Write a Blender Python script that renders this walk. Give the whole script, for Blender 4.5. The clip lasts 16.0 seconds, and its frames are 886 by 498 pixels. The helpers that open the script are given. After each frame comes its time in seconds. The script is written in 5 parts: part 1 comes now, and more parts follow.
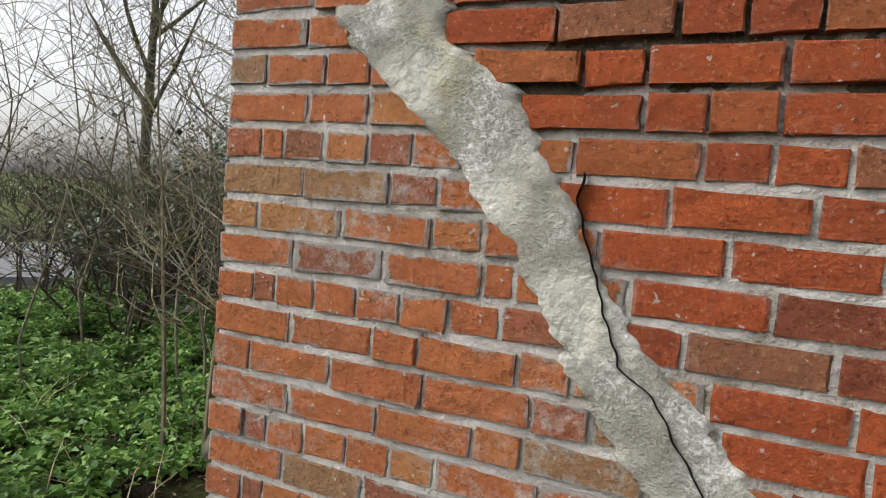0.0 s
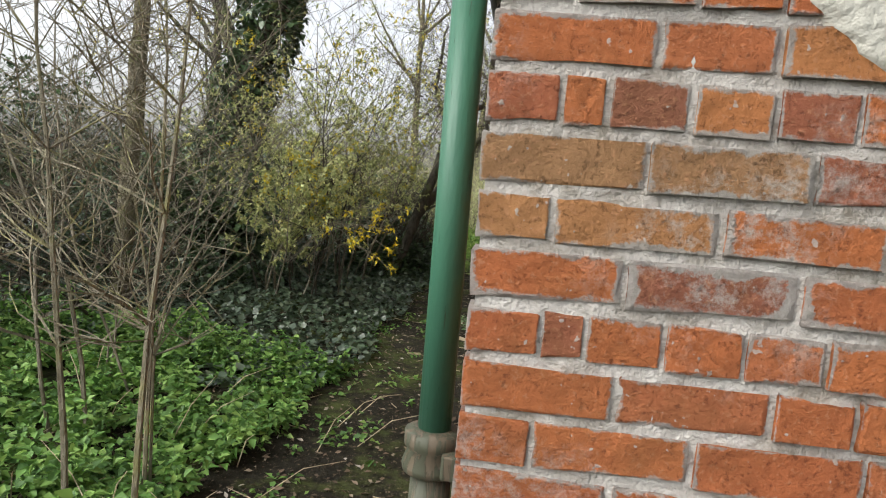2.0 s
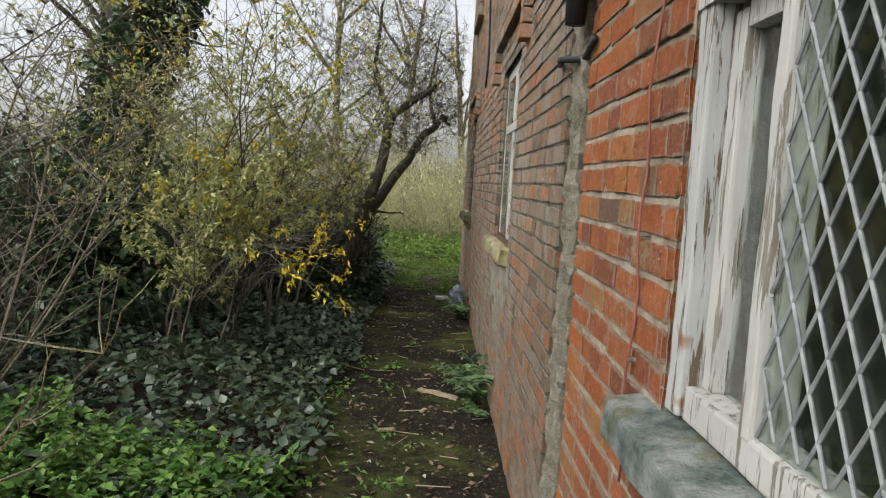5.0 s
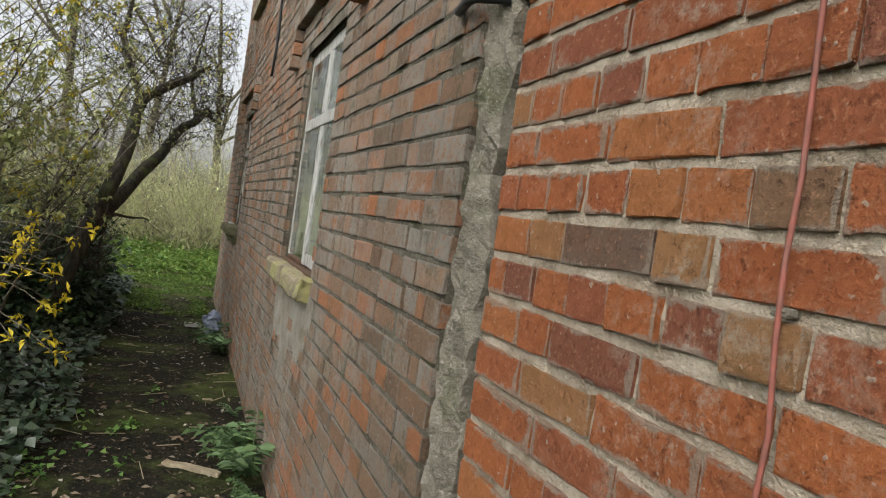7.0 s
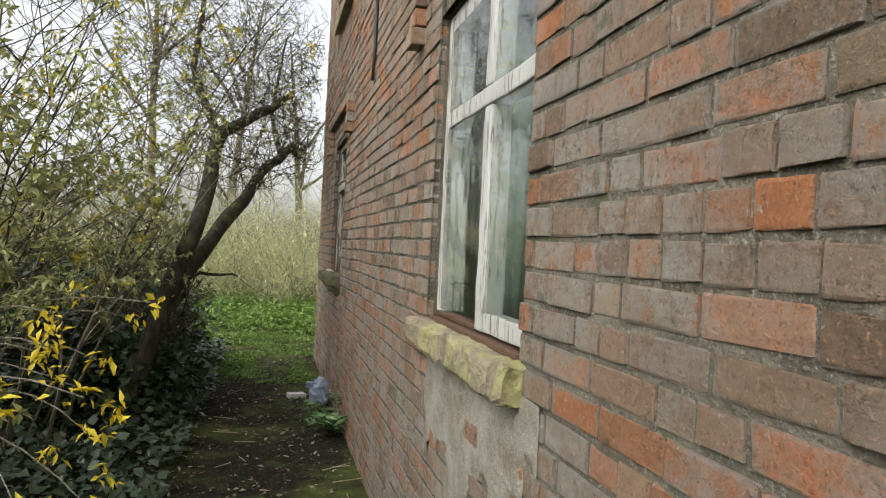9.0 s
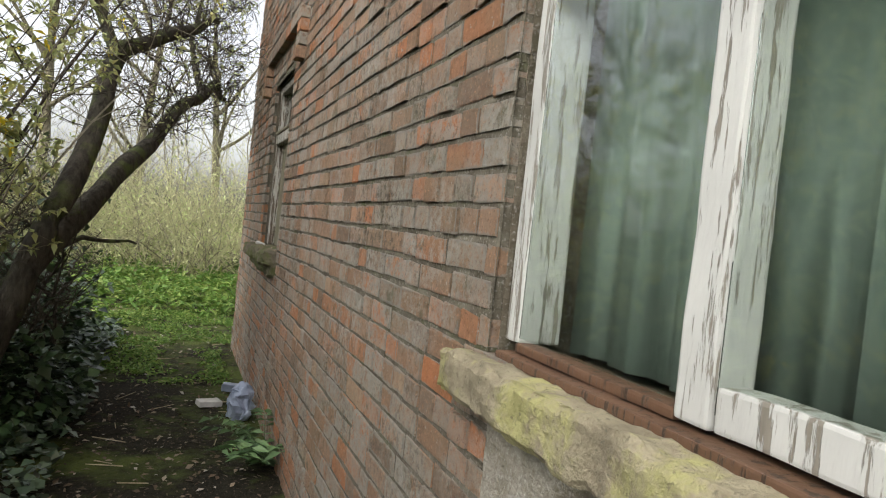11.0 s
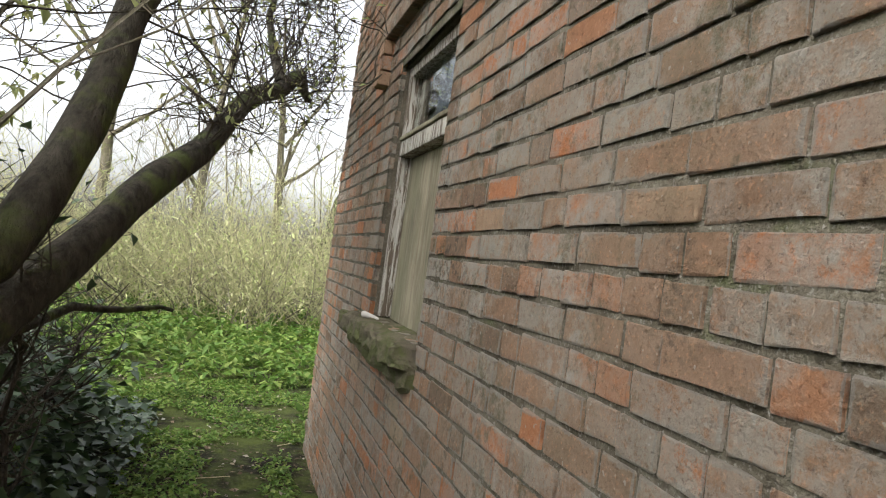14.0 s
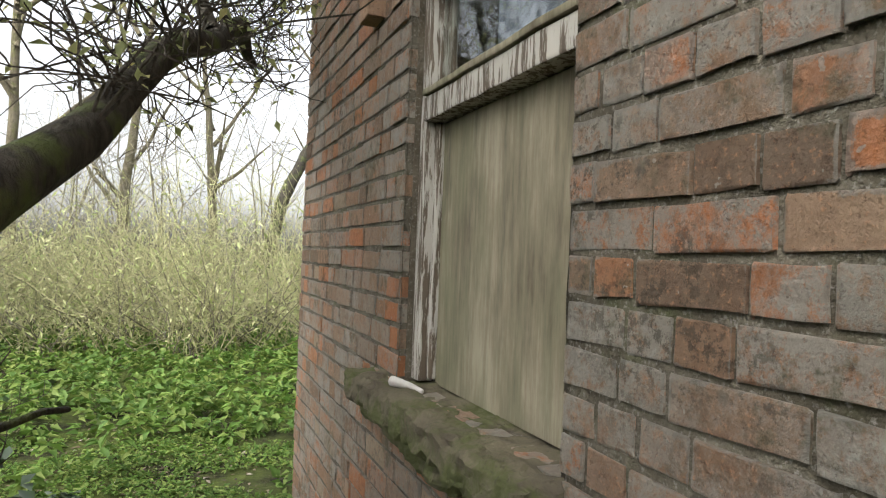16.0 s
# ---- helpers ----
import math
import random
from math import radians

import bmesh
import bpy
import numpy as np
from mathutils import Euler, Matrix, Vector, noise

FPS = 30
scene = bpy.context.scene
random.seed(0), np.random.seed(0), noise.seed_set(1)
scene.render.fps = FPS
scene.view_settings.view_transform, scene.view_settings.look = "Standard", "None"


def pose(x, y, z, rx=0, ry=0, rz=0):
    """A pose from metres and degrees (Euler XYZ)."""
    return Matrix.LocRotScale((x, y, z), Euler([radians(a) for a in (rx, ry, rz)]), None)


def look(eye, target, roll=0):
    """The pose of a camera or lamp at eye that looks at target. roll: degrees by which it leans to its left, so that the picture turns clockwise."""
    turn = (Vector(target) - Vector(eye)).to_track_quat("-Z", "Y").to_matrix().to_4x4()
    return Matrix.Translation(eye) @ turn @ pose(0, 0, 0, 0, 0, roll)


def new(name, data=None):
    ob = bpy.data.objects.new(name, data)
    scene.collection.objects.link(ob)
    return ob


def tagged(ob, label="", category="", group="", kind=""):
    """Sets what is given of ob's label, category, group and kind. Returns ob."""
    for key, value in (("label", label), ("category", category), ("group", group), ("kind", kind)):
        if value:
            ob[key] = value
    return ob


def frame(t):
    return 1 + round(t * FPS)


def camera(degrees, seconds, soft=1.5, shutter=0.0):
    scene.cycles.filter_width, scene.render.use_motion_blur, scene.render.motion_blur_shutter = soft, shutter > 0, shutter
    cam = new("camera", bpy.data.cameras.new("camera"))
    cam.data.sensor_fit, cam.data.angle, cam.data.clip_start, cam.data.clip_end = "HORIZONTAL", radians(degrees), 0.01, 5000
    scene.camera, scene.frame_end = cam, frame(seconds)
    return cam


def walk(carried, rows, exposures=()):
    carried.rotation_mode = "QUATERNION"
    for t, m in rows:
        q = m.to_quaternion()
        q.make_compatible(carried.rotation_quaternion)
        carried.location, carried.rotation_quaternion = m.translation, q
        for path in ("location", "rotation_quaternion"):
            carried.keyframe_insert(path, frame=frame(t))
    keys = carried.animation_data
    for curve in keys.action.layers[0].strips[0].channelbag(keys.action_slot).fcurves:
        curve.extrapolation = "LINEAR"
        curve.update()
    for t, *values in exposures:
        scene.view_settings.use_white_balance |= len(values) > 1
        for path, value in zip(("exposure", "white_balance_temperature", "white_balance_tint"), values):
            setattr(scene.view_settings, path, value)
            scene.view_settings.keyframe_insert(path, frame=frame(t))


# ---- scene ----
cam = camera(66.7, 16.0, soft=1.1)
METRES, EYE, TILT, LEAN, TURN = 9.4, 1.38, 0.0, 0.0, 24.8
ROWS = [
    (0.0, 0.0, 0.0, 0.0, 0.29, -3.57, -4.64),
    (0.5, -0.0262, 0.0098, 0.0023, -5.52, -2.88, -3.56),
    (1.0, -0.0501, 0.0362, 0.0015, -7.16, -4.61, -0.83),
    (1.5, -0.0736, 0.0527, -0.0013, -13.48, -4.42, -4.68),
    (2.0, -0.0903, 0.0731, -0.0011, -18.33, -5.85, -4.67),
    (2.5, -0.097, 0.1023, -0.0022, -18.48, -6.81, -4.69),
    (3.0, -0.1026, 0.1265, -0.0022, -23.95, -5.76, -6.04),
    (3.5, -0.0998, 0.1561, -0.0035, -23.79, -5.33, -4.23),
    (4.0, -0.0893, 0.1867, 0.0005, -24.17, -6.09, -3.58),
    (6.5, -0.0493, 0.31, -0.0028, -36.34, -3.34, -5.49),
    (7.0, -0.0402, 0.3348, -0.0052, -46.09, -1.96, -8.29),
    (7.5, -0.0251, 0.3643, -0.0085, -42.05, -3.07, -5.13),
    (8.0, -0.0071, 0.3967, -0.0067, -35.57, -5.58, -3.54),
    (8.5, 0.0006, 0.4278, -0.008, -41.58, -3.0, -5.58),
    (9.0, 0.0134, 0.4614, -0.0095, -39.47, -0.06, -2.88),
    (11.5, 0.0823, 0.6101, -0.013, -47.14, -1.61, -6.53),
    (12.0, 0.1035, 0.642, -0.013, -40.67, 0.06, -4.58),
    (12.5, 0.1158, 0.6725, -0.014, -41.69, -0.02, -6.94),
    (13.0, 0.1263, 0.706, -0.0123, -45.06, -1.54, -7.45),
    (13.5, 0.1435, 0.7391, -0.0095, -40.3, 0.74, -6.19),
    (14.0, 0.1546, 0.7718, -0.0089, -41.92, 1.4, -7.67),
    (14.5, 0.1658, 0.8029, -0.0059, -45.78, 1.01, -6.69),
    (15.0, 0.1873, 0.833, -0.0059, -42.29, -0.98, -5.22),
    (15.5, 0.1986, 0.8578, -0.0037, -43.83, -0.49, -3.64),
    (16.0, 0.2064, 0.8833, -0.0003, -46.76, 0.66, -2.29),
]
walk(cam, [(t, pose(0, 0, EYE, TILT, LEAN, TURN) @ pose(METRES * x, METRES * y, METRES * z, 90 + pitch, roll, yaw)) for t, x, y, z, yaw, pitch, roll in ROWS],
     exposures=[(0.0, 0.8), (0.5, 0.95), (1.0, 1.1), (2.0, 1.1), (2.5, 1.0), (3.5, 0.85), (4.0, 0.85), (6.5, 0.85), (7.0, 0.8), (7.5, 1.0), (9.0, 1.15), (11.5, 1.3), (12.5, 1.5), (13.5, 1.5), (16.0, 1.5)])

# ---- world, sun ----
world = bpy.data.worlds.new("overcast_sky")
scene.world = world
world.use_nodes = True
wn, wl = world.node_tree.nodes, world.node_tree.links
sky = wn.new("ShaderNodeTexSky")
sky.sky_type = 'NISHITA'
sky.sun_disc = False
SUN_EL, SUN_AZ = 42.0, 238.0
sky.sun_elevation, sky.sun_rotation = radians(SUN_EL), radians(SUN_AZ)
sky.air_density, sky.dust_density, sky.ozone_density = 1.0, 4.0, 1.0
grey = wn.new("ShaderNodeHueSaturation")
grey.inputs["Saturation"].default_value = 0.22
wl.new(sky.outputs[0], grey.inputs["Color"])
wl.new(grey.outputs[0], wn["Background"].inputs["Color"])
wn["Background"].inputs["Strength"].default_value = 0.15
sun = new("sun", bpy.data.lights.new("sun", 'SUN'))
sun.data.energy, sun.data.angle, sun.data.color = 0.7, radians(50), (1.0, 0.99, 0.97)
_az = radians(SUN_AZ)
sun.matrix_world = look((math.sin(_az) * 20, math.cos(_az) * 20, 20 * math.tan(radians(SUN_EL))), (0, 0, 0))


# ---- materials ----
class Nodes:
    """A small builder for one node material."""

    def __init__(self, name):
        self.mat = bpy.data.materials.new(name)
        self.mat.use_nodes = True
        self.t = self.mat.node_tree
        self.bsdf = self.t.nodes["Principled BSDF"]
        self.pos = self.t.nodes.new("ShaderNodeNewGeometry").outputs["Position"]

    def put(self, socket, v):
        if hasattr(v, "is_linked"):
            self.t.links.new(v, socket)
        else:
            socket.default_value = v

    def noise(self, scale, detail=4.0, rough=0.6, stretch=(1, 1, 1)):
        n = self.t.nodes.new("ShaderNodeTexNoise")
        n.inputs["Scale"].default_value, n.inputs["Detail"].default_value, n.inputs["Roughness"].default_value = scale, detail, rough
        m = self.t.nodes.new("ShaderNodeMapping")
        m.inputs["Scale"].default_value = stretch
        self.put(m.inputs["Vector"], self.pos)
        self.put(n.inputs["Vector"], m.outputs[0])
        return n.outputs["Fac"]

    def ramp(self, v, lo, hi, a=0.0, b=1.0):
        n = self.t.nodes.new("ShaderNodeMapRange")
        n.inputs[1].default_value, n.inputs[2].default_value, n.inputs[3].default_value, n.inputs[4].default_value = lo, hi, a, b
        self.put(n.inputs[0], v)
        return n.outputs[0]

    def colours(self, v, stops):
        n = self.t.nodes.new("ShaderNodeValToRGB")
        e = n.color_ramp.elements
        while len(e) < len(stops):
            e.new(0.5)
        for el, (p, c) in zip(e, stops):
            el.position, el.color = p, (*c, 1)
        self.put(n.inputs[0], v)
        return n.outputs[0]

    def mix(self, f, a, b, how='MIX'):
        n = self.t.nodes.new("ShaderNodeMix")
        n.data_type, n.blend_type = 'RGBA', how
        self.put(n.inputs[0], f)
        self.put(n.inputs[6], a if hasattr(a, "is_linked") else (*a, 1))
        self.put(n.inputs[7], b if hasattr(b, "is_linked") else (*b, 1))
        return n.outputs[2]

    def mul(self, a, b, how='MULTIPLY'):
        n = self.t.nodes.new("ShaderNodeMath")
        n.operation = how
        self.put(n.inputs[0], a)
        self.put(n.inputs[1], b)
        return n.outputs[0]

    def axis(self, i):
        n = self.t.nodes.new("ShaderNodeSeparateXYZ")
        self.put(n.inputs[0], self.pos)
        return n.outputs[i]

    def rand(self, island):
        if island:
            n = self.t.nodes.new("ShaderNodeNewGeometry")
            return n.outputs["Random Per Island"]
        return self.t.nodes.new("ShaderNodeObjectInfo").outputs["Random"]

    def done(self, col, rough=0.8, bump=None, dist=0.01, strength=0.6, metal=0.0, spec=0.3):
        self.put(self.bsdf.inputs["Base Color"], col if hasattr(col, "is_linked") else (*col, 1))
        self.put(self.bsdf.inputs["Roughness"], rough)
        self.bsdf.inputs["Metallic"].default_value = metal
        self.bsdf.inputs["Specular IOR Level"].default_value = spec
        if bump is not None:
            b = self.t.nodes.new("ShaderNodeBump")
            b.inputs["Strength"].default_value, b.inputs["Distance"].default_value = strength, dist
            self.put(b.inputs["Height"], bump)
            self.put(self.bsdf.inputs["Normal"], b.outputs[0])
        return self.mat


def brick_material(name, stops, dirt, bloom, island, bloom_lo=0.56, amount=0.75, coat=None, rough=1.0, smear=1.0):
    """Fired clay: each brick its own tone, sandy and pitted, with lime smeared over its edges, pale bloom and dark weathering."""
    m = Nodes(name)
    own = m.rand(island)
    base = m.colours(own, stops)
    mott = m.noise(34, 6, 0.7)
    base = m.mix(m.ramp(mott, 0.38, 0.68, 0.0, 0.5), base, m.mix(0.5, base, (0.07, 0.03, 0.018)))
    base = m.mix(m.ramp(m.noise(120, 3, 0.6), 0.56, 0.72, 0.0, 0.5), base, (0.60, 0.30, 0.16))
    base = m.mix(m.ramp(m.noise(3.1, 5, 0.7), 0.5, 0.75, 0.0, 0.55), base, dirt)
    if coat:
        shift = m.t.nodes.new("ShaderNodeMath")
        shift.operation = 'FRACT'
        m.put(shift.inputs[0], m.mul(own, 7.31))
        area = m.ramp(m.noise(0.9, 3, 0.5), 0.36, 0.56, 0.4, 1.0)
        worn = m.mul(m.ramp(m.noise(9, 6, 0.75), 0.36, 0.5), m.ramp(m.noise(38, 5, 0.8), 0.34, 0.5))
        worn = m.mul(m.mul(worn, m.ramp(shift.outputs[0], 0.3, 0.6, 0.08, 1.0)), area)
        base = m.mix(m.mul(worn, 0.92), base, m.mix(m.noise(18, 4, 0.7), coat, tuple(0.55 * c for c in coat)))
        base = m.mix(m.ramp(m.noise(5.5, 6, 0.8), 0.56, 0.64, 0, 0.7), base, (0.10, 0.095, 0.055))
        base = m.mix(m.mul(m.ramp(m.noise(2.2, 3, 0.6), 0.52, 0.64), m.ramp(m.noise(45, 4, 0.8), 0.5, 0.58, 0, 0.7)), base, (0.075, 0.065, 0.048))
    patch = m.mul(m.ramp(m.noise(2.6, 3, 0.5), 0.5, 0.62), m.ramp(m.noise(26, 6, 0.8), bloom_lo - 0.08, bloom_lo + 0.1))
    base = m.mix(m.mul(patch, amount), base, bloom)
    base = m.mix(m.ramp(m.noise(60, 2, 0.5), 0.70, 0.73, 0.0, 0.7), base, bloom)
    pit = m.ramp(m.noise(85, 5, 0.8), 0.36, 0.43)
    base = m.mix(m.mul(m.mul(pit, -1.0, 'ADD'), -0.5), base, m.mix(0.75, base, (0.03, 0.012, 0.008)))
    if smear:
        # distance to the brick's edge in metres
        uv = m.t.nodes.new("ShaderNodeUVMap")
        sep = m.t.nodes.new("ShaderNodeSeparateXYZ")
        m.put(sep.inputs[0], uv.outputs[0])
        du, dv = m.t.nodes.new("ShaderNodeMath"), m.t.nodes.new("ShaderNodeMath")
        for node, q in ((du, sep.outputs[0]), (dv, sep.outputs[1])):
            node.operation = 'ABSOLUTE'
            m.put(node.inputs[0], m.mul(q, -0.5, 'ADD'))
        eu = m.mul(m.mul(du.outputs[0], -0.2), 0.1, 'ADD')
        ev = m.mul(m.mul(dv.outputs[0], -0.068), 0.034, 'ADD')
        edge_m = m.mul(eu, ev, 'MINIMUM')
        spread = m.mul(m.mul(m.noise(21, 6, 0.75), 0.034 + 0.014 * smear), m.ramp(m.noise(3.4, 3, 0.6), 0.4, 0.62, 0.62, 1.1))
        over = m.ramp(m.mul(edge_m, spread, 'SUBTRACT'), -0.0145, -0.0105, 1.0, 0.0)
        base = m.mix(m.mul(over, smear), base, m.mix(m.noise(45, 4, 0.7), bloom, tuple(0.38 * c for c in bloom)))
    h = m.mul(m.mul(m.noise(130, 5, 0.75), 0.5), m.mul(m.noise(30, 7, 0.78), 1.6), 'ADD')
    h = m.mul(h, m.mul(pit, 0.45), 'ADD')
    return m.done(base, m.ramp(mott, 0.3, 0.7, 0.78, 0.95), h, 0.013, rough, spec=0.2)


RED = [(0.0, (0.30, 0.12, 0.075)), (0.10, (0.42, 0.14, 0.07)), (0.35, (0.56, 0.185, 0.065)), (0.6, (0.50, 0.155, 0.06)),
       (0.8, (0.58, 0.235, 0.085)), (0.93, (0.46, 0.25, 0.11)), (1.0, (0.22, 0.15, 0.11))]
BROWN = [(0.0, (0.18, 0.125, 0.085)), (0.2, (0.29, 0.175, 0.105)), (0.42, (0.31, 0.20, 0.13)), (0.6, (0.26, 0.185, 0.125)),
         (0.7, (0.36, 0.17, 0.085)), (0.92, (0.46, 0.175, 0.07)), (1.0, (0.33, 0.28, 0.20))]
LIME, GREYLIME = (0.55, 0.525, 0.48), (0.35, 0.335, 0.29)
M_RED = [brick_material("red_brick", RED, (0.26, 0.13, 0.05), LIME, i, 0.55, 0.8, None, 1.0, 0.9) for i in (False, True)]
M_ORANGE = [brick_material("orange_brick", [(p, tuple(0.86 * q for q in c)) for p, c in RED], (0.30, 0.11, 0.05), (0.50, 0.43, 0.34), i, 0.58, 0.75, None, 1.0, 0.7) for i in (False, True)]
FRESH = [(0.0, (0.22, 0.075, 0.042)), (0.2, (0.38, 0.085, 0.032)), (0.5, (0.50, 0.11, 0.032)), (0.8, (0.44, 0.095, 0.032)), (0.95, (0.48, 0.15, 0.05)), (1.0, (0.17, 0.12, 0.09))]
M_FRESH = [brick_material("broken_red_brick", FRESH, (0.16, 0.055, 0.028), (0.55, 0.50, 0.45), i, 0.64, 0.5, None, 1.0, 0.25) for i in (False, True)]
M_BROWN = [brick_material("weathered_brick", BROWN, (0.17, 0.14, 0.085), GREYLIME, i, 0.52, 0.8, (0.39, 0.365, 0.31), 1.0, 0.7) for i in (False, True)]
M_HOOD = brick_material("hood_brick", BROWN, (0.15, 0.125, 0.085), GREYLIME, False, 0.5, 0.8, (0.40, 0.37, 0.31), 0.85, 0.0)


def mortar_material(name, a, b, c):
    m = Nodes(name)
    col = m.mix(m.ramp(m.noise(9, 5, 0.7), 0.4, 0.65), a, b)
    col = m.mix(m.ramp(m.noise(4, 5, 0.7), 0.55, 0.7), col, c)
    col = m.mix(m.ramp(m.noise(130, 3), 0.55, 0.7, 0, 0.35), col, (0.5, 0.48, 0.45))
    h = m.mul(m.noise(120, 4, 0.7), m.noise(30, 4, 0.6), 'ADD')
    return m.done(col, 0.95, h, 0.01, 0.8, spec=0.15)


M_LIME = mortar_material("lime_mortar", (0.54, 0.515, 0.475), (0.34, 0.31, 0.27), (0.18, 0.155, 0.11))
M_LIME2 = mortar_material("sandy_mortar", (0.45, 0.39, 0.30), (0.25, 0.20, 0.14), (0.15, 0.12, 0.08))
M_DARKMORTAR = mortar_material("weathered_mortar", (0.15, 0.13, 0.095), (0.08, 0.068, 0.048), (0.07, 0.065, 0.04))
M_GREYMORTAR = mortar_material("mossy_grey_mortar", (0.16, 0.145, 0.11), (0.07, 0.06, 0.042), (0.08, 0.092, 0.04))
M_CEMENT = mortar_material("grey_cement", (0.23, 0.21, 0.165), (0.13, 0.12, 0.09), (0.09, 0.10, 0.05))


M_SKIM = mortar_material("pale_cement_skim", (0.31, 0.29, 0.245), (0.20, 0.18, 0.14), (0.16, 0.13, 0.085))


def render_material():
    m = Nodes("cement_repair")
    grit = m.noise(110, 4, 0.75)
    col = m.mix(m.ramp(m.noise(5, 5, 0.65), 0.4, 0.62), (0.47, 0.46, 0.40), (0.36, 0.345, 0.29))
    col = m.mix(m.mul(m.ramp(m.noise(7, 4, 0.6), 0.5, 0.6), m.ramp(grit, 0.45, 0.6)), col, (0.72, 0.71, 0.68))
    col = m.mix(m.mul(m.ramp(m.noise(4.3, 4, 0.6), 0.55, 0.68), m.ramp(grit, 0.4, 0.6)), col, (0.12, 0.12, 0.11))
    col = m.mix(m.ramp(m.noise(6.3, 4, 0.6, (1.3, 1, 0.8)), 0.6, 0.75, 0, 0.6), col, (0.36, 0.33, 0.16))
    h = m.mul(m.mul(grit, m.ramp(m.noise(5, 3), 0.4, 0.6)), m.noise(22, 4), 'ADD')
    return m.done(col, 0.95, h, 0.016, 1.0, spec=0.1)


M_REPAIR = render_material()


def paint_material(name, colour, under, wear=0.56, rust=False, rough=0.6):
    m = Nodes(name)
    col = m.mix(m.ramp(m.noise(3, 4), 0.4, 0.7, 0, 0.45), colour, tuple(0.7 * c for c in colour))
    flake = m.ramp(m.noise(30, 6, 0.72, (2, 2, 0.16)), wear, wear + 0.03)
    col = m.mix(flake, col, m.mix(m.noise(60, 3, 0.6, (1, 1, 0.1)), under, tuple(0.4 * c for c in under)))
    if rust:
        col = m.mix(m.ramp(m.noise(11, 2, 0.4), 0.68, 0.74, 0, 0.85), col, (0.20, 0.08, 0.035))
    h = m.mul(m.mul(flake, -0.8), m.mul(m.noise(80, 3, 0.6, (1, 1, 0.2)), 0.5), 'ADD')
    return m.done(col, rough, h, 0.004, 0.7)


M_WHITE = paint_material("peeling_white_paint", (0.42, 0.42, 0.39), (0.27, 0.245, 0.20), 0.55)
M_ROTTEN = paint_material("rotten_paint", (0.42, 0.40, 0.35), (0.16, 0.125, 0.09), 0.49)
M_RUSTWHITE = paint_material("rusty_white_paint", (0.40, 0.41, 0.39), (0.18, 0.135, 0.09), 0.54, True)
M_GREENPAINT = paint_material("green_iron_paint", (0.045, 0.135, 0.085), (0.07, 0.085, 0.05), 0.62, True, 0.42)
M_IRON = paint_material("black_iron", (0.02, 0.022, 0.024), (0.05, 0.045, 0.04), 0.6, False, 0.5)


def board_material():
    m = Nodes("weathered_board")
    grain = m.mul(m.mul(m.noise(9, 6, 0.65, (6, 6, 0.5)), 0.4), m.mul(m.noise(3.5, 5, 0.65, (1.6, 1.6, 0.7)), 0.6), 'ADD')
    col = m.colours(grain, [(0.35, (0.10, 0.085, 0.055)), (0.5, (0.20, 0.175, 0.12)), (0.62, (0.30, 0.27, 0.195))])
    col = m.mix(m.ramp(m.noise(2.2, 4, 0.6, (1.5, 1.5, 0.6)), 0.45, 0.65, 0, 0.6), col, (0.12, 0.13, 0.07))
    col = m.mix(m.ramp(m.noise(3.4, 5, 0.7, (2.2, 2.2, 0.35)), 0.55, 0.68, 0, 0.75), col, (0.06, 0.05, 0.035))
    return m.done(col, 0.8, grain, 0.004, 0.4)


M_BOARD = board_material()
M_WETWOOD = paint_material("bare_red_brown_wood", (0.10, 0.055, 0.032), (0.06, 0.04, 0.026), 0.55, False, 0.55)


def stone_material(name, a, b, moss, lo):
    m = Nodes(name)
    col = m.mix(m.ramp(m.noise(9, 5, 0.7), 0.4, 0.65), a, b)
    col = m.mix(m.ramp(m.noise(6, 5, 0.7), lo, lo + 0.12), col, moss)
    col = m.mix(m.ramp(m.noise(90, 3), 0.6, 0.7, 0, 0.5), col, (0.07, 0.07, 0.05))
    return m.done(col, 0.95, m.mul(m.noise(40, 6, 0.75), m.noise(9, 3), 'ADD'), 0.02, 0.9, spec=0.1)


M_STONE = stone_material("lichen_stone", (0.32, 0.28, 0.19), (0.20, 0.17, 0.12), (0.35, 0.33, 0.15), 0.48)
M_SILLGREEN = stone_material("flaking_sill_paint", (0.30, 0.32, 0.305), (0.08, 0.11, 0.10), (0.14, 0.13, 0.055), 0.5)
M_MOSSSTONE = stone_material("mossy_stone", (0.17, 0.15, 0.10), (0.11, 0.095, 0.07), (0.105, 0.115, 0.05), 0.46)


def glass_material():
    m = Nodes("window_glass")
    m.bsdf.inputs["Transmission Weight"].default_value = 1.0
    m.bsdf.inputs["IOR"].default_value = 1.7
    return m.done((0.86, 0.93, 0.89), 0.03, m.noise(5, 2), 0.01, 0.15, spec=0.5)


M_GLASS = glass_material()
# indoor shade put into the wall colour, so the glass looks dark
M_ROOMSHADE = Nodes("room_shade").done((0.09, 0.085, 0.075), 0.9)


def cloth_material(name, a, b, stretch=(5, 5, 0.4)):
    m = Nodes(name)
    n = m.noise(3, 4, 0.5, stretch)
    return m.done(m.mix(m.ramp(n, 0.35, 0.65), a, b), 0.85, n, 0.02, 0.5)


M_BLIND = cloth_material("green_grey_blind", (0.19, 0.24, 0.20), (0.11, 0.145, 0.115))
M_SHEET = cloth_material("blue_grey_sheet", (0.13, 0.15, 0.19), (0.08, 0.09, 0.12))


